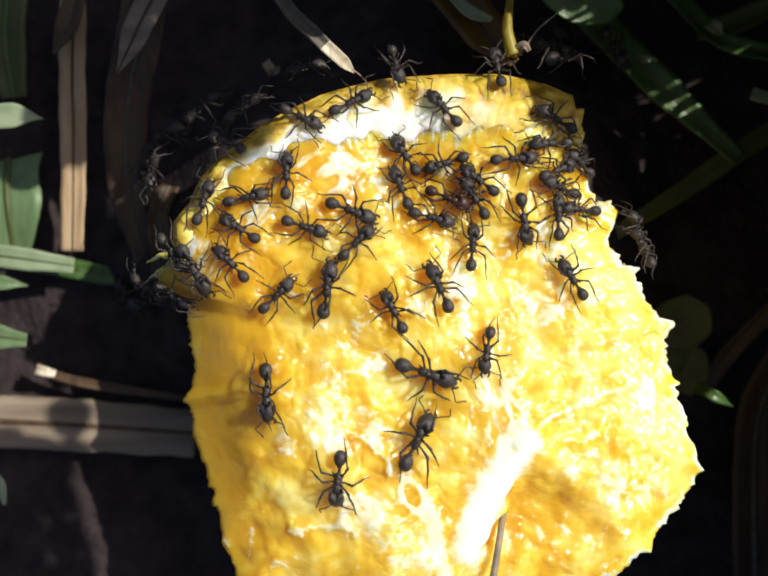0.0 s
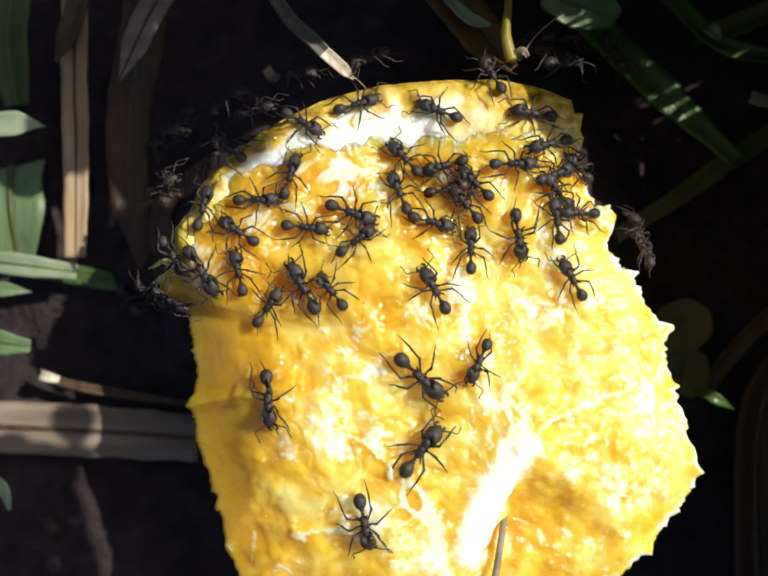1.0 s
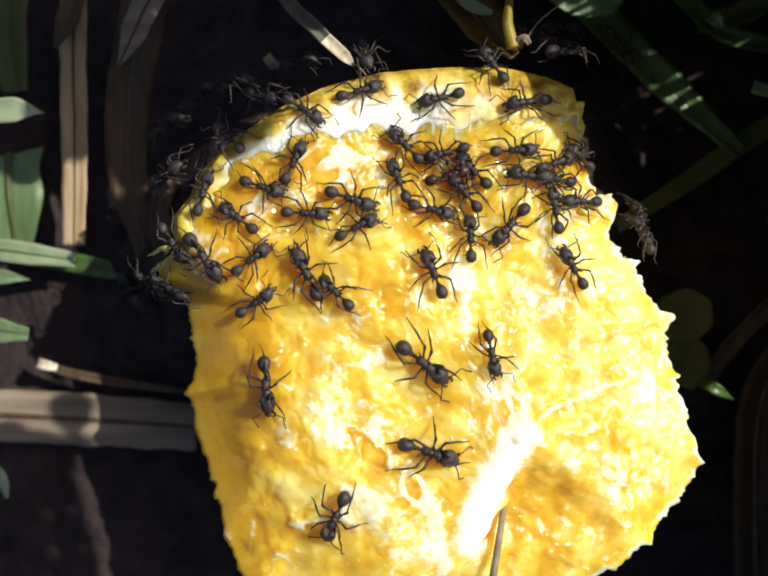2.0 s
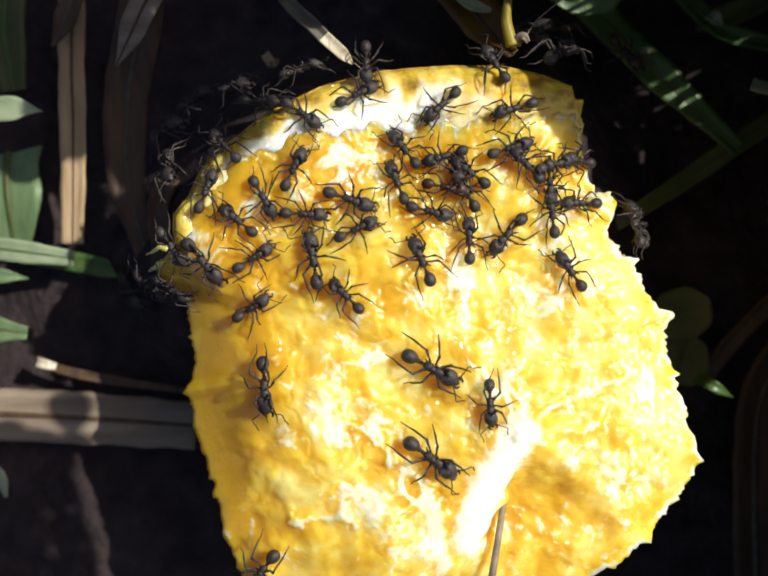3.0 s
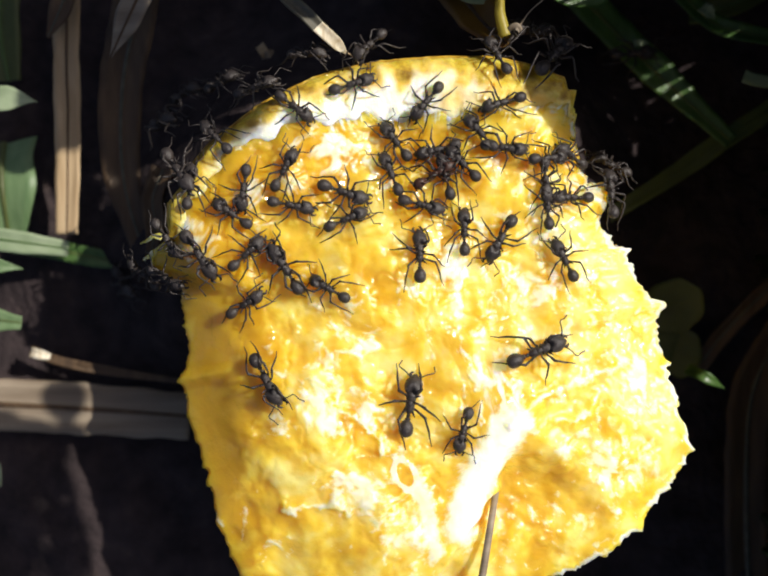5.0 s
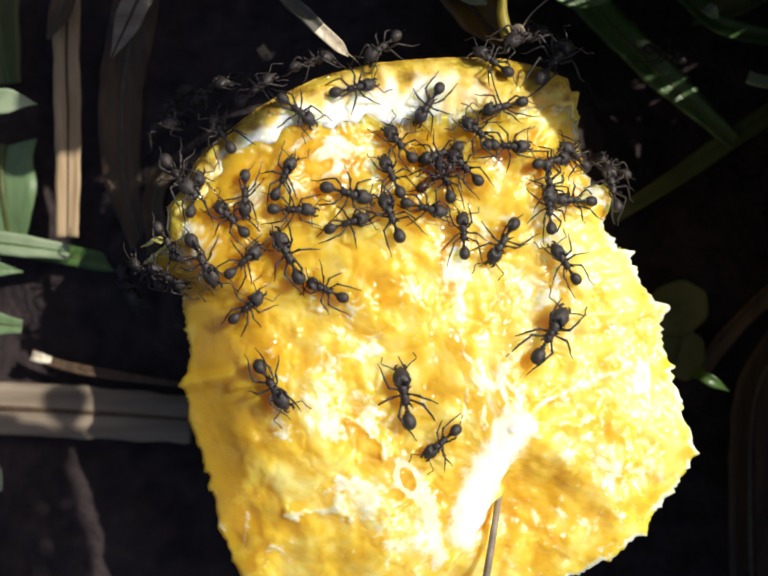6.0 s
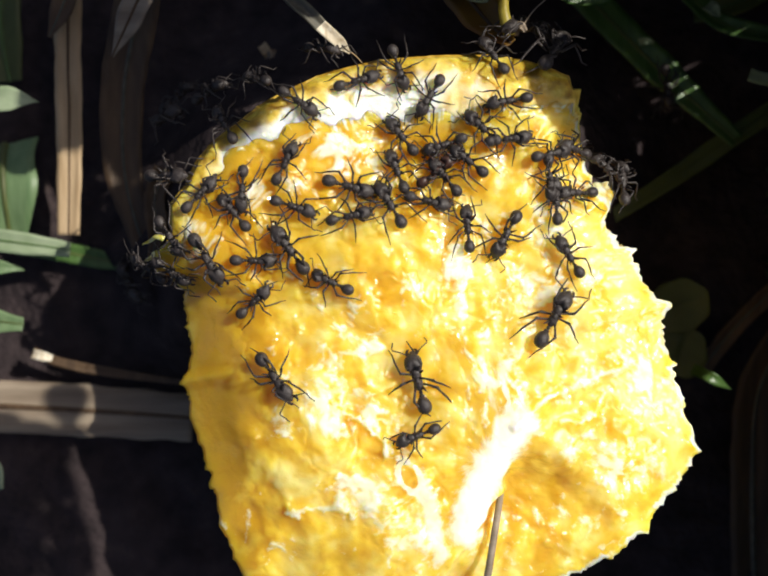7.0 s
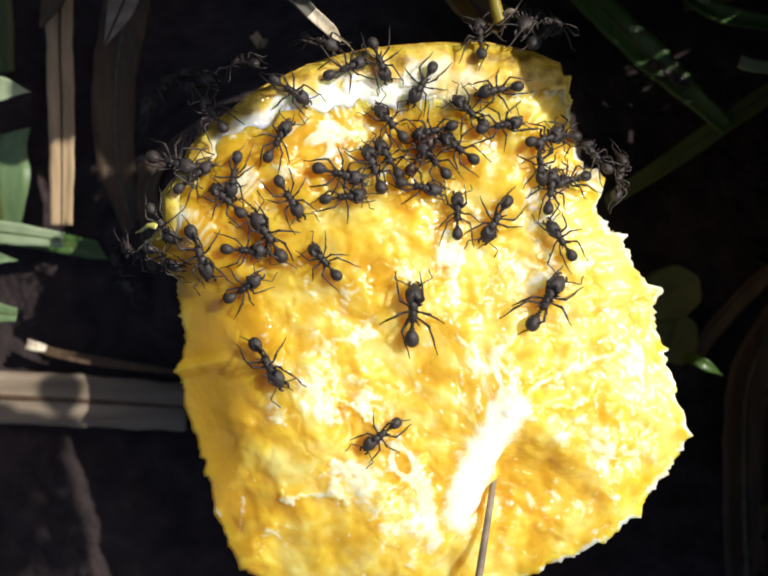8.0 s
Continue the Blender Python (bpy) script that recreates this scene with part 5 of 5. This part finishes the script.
def motions():
    rnd = random.Random(11)
    beats = [0.1 * i for i in range(81)]
    for ob, rows, path in ANTS:
        walk(ob, path)
        # stride: the further it goes, the more its legs step
        gone, phase = 0.0, [rnd.uniform(0, 6.28)]
        for a, b in zip(beats, beats[1:]):
            p, q = where(rows, a), where(rows, b)
            step = math.hypot(q[0] - p[0], q[1] - p[1]) + abs(q[2] - p[2]) * 0.03
            gone += step
            phase.append(phase[-1] + min(step * 1.7, 1.3))
        stepping = gone > 6.0
        legs = [c for c in ob.children if "hip" in c]
        for i, leg in enumerate(legs):
            pair = 0.0 if i in (0, 3, 4) else math.pi
            lean, fold, keys = rnd.uniform(-25, 25), rnd.uniform(-12, 8), []
            hip, spread = leg["hip"], leg["spread"]
            side = 1 if spread > 0 else -1
            for j in range(0, 81, 2 if stepping else 10):
                swing = (15.0 * math.sin(phase[j] + pair) * -side if stepping else 0.0) + rnd.uniform(-2.5, 2.5)
                lift = -9.0 * max(math.cos(phase[j] + pair), 0) if stepping else 0.0
                keys.append((beats[j], pose(*hip, 0, 0, spread + lean + swing) @ pose(0, 0, 0, 0, lift + (0.0 if stepping else fold), 0)))
            walk(leg, keys)
        head = next(c for c in ob.children if c.name.startswith("head"))
        nod, turn = rnd.uniform(5, 38), rnd.uniform(-14, 14)
        walk(head, [(t, pose(*head.location, 0, nod + rnd.uniform(-5, 5), turn + rnd.uniform(-6, 6))) for t in (0, 0.8, 1.6, 2.4, 3.2, 4, 4.8, 5.6, 6.4, 7.2, 8)])
        belly = next(c for c in ob.children if c.name.startswith("gaster"))
        sag, sway = rnd.uniform(-14, 10), rnd.uniform(-8, 8)
        walk(belly, [(t, pose(*belly.location, 0, sag, sway + rnd.uniform(-2, 2))) for t in (0, 2, 4, 6, 8)])
        for feeler in (c for c in head.children if c.name.startswith("antenna")):
            at, lean = feeler.location.copy(), rnd.uniform(-14, 14)
            walk(feeler, [(t, pose(*at, 0, 0, lean + rnd.uniform(-12, 12)) @ pose(0, 0, 0, 0, rnd.uniform(-6, 6), 0)) for t in (0, 0.7, 1.5, 2.2, 3, 3.7, 4.5, 5.2, 6, 6.8, 7.4, 8)])


motions()
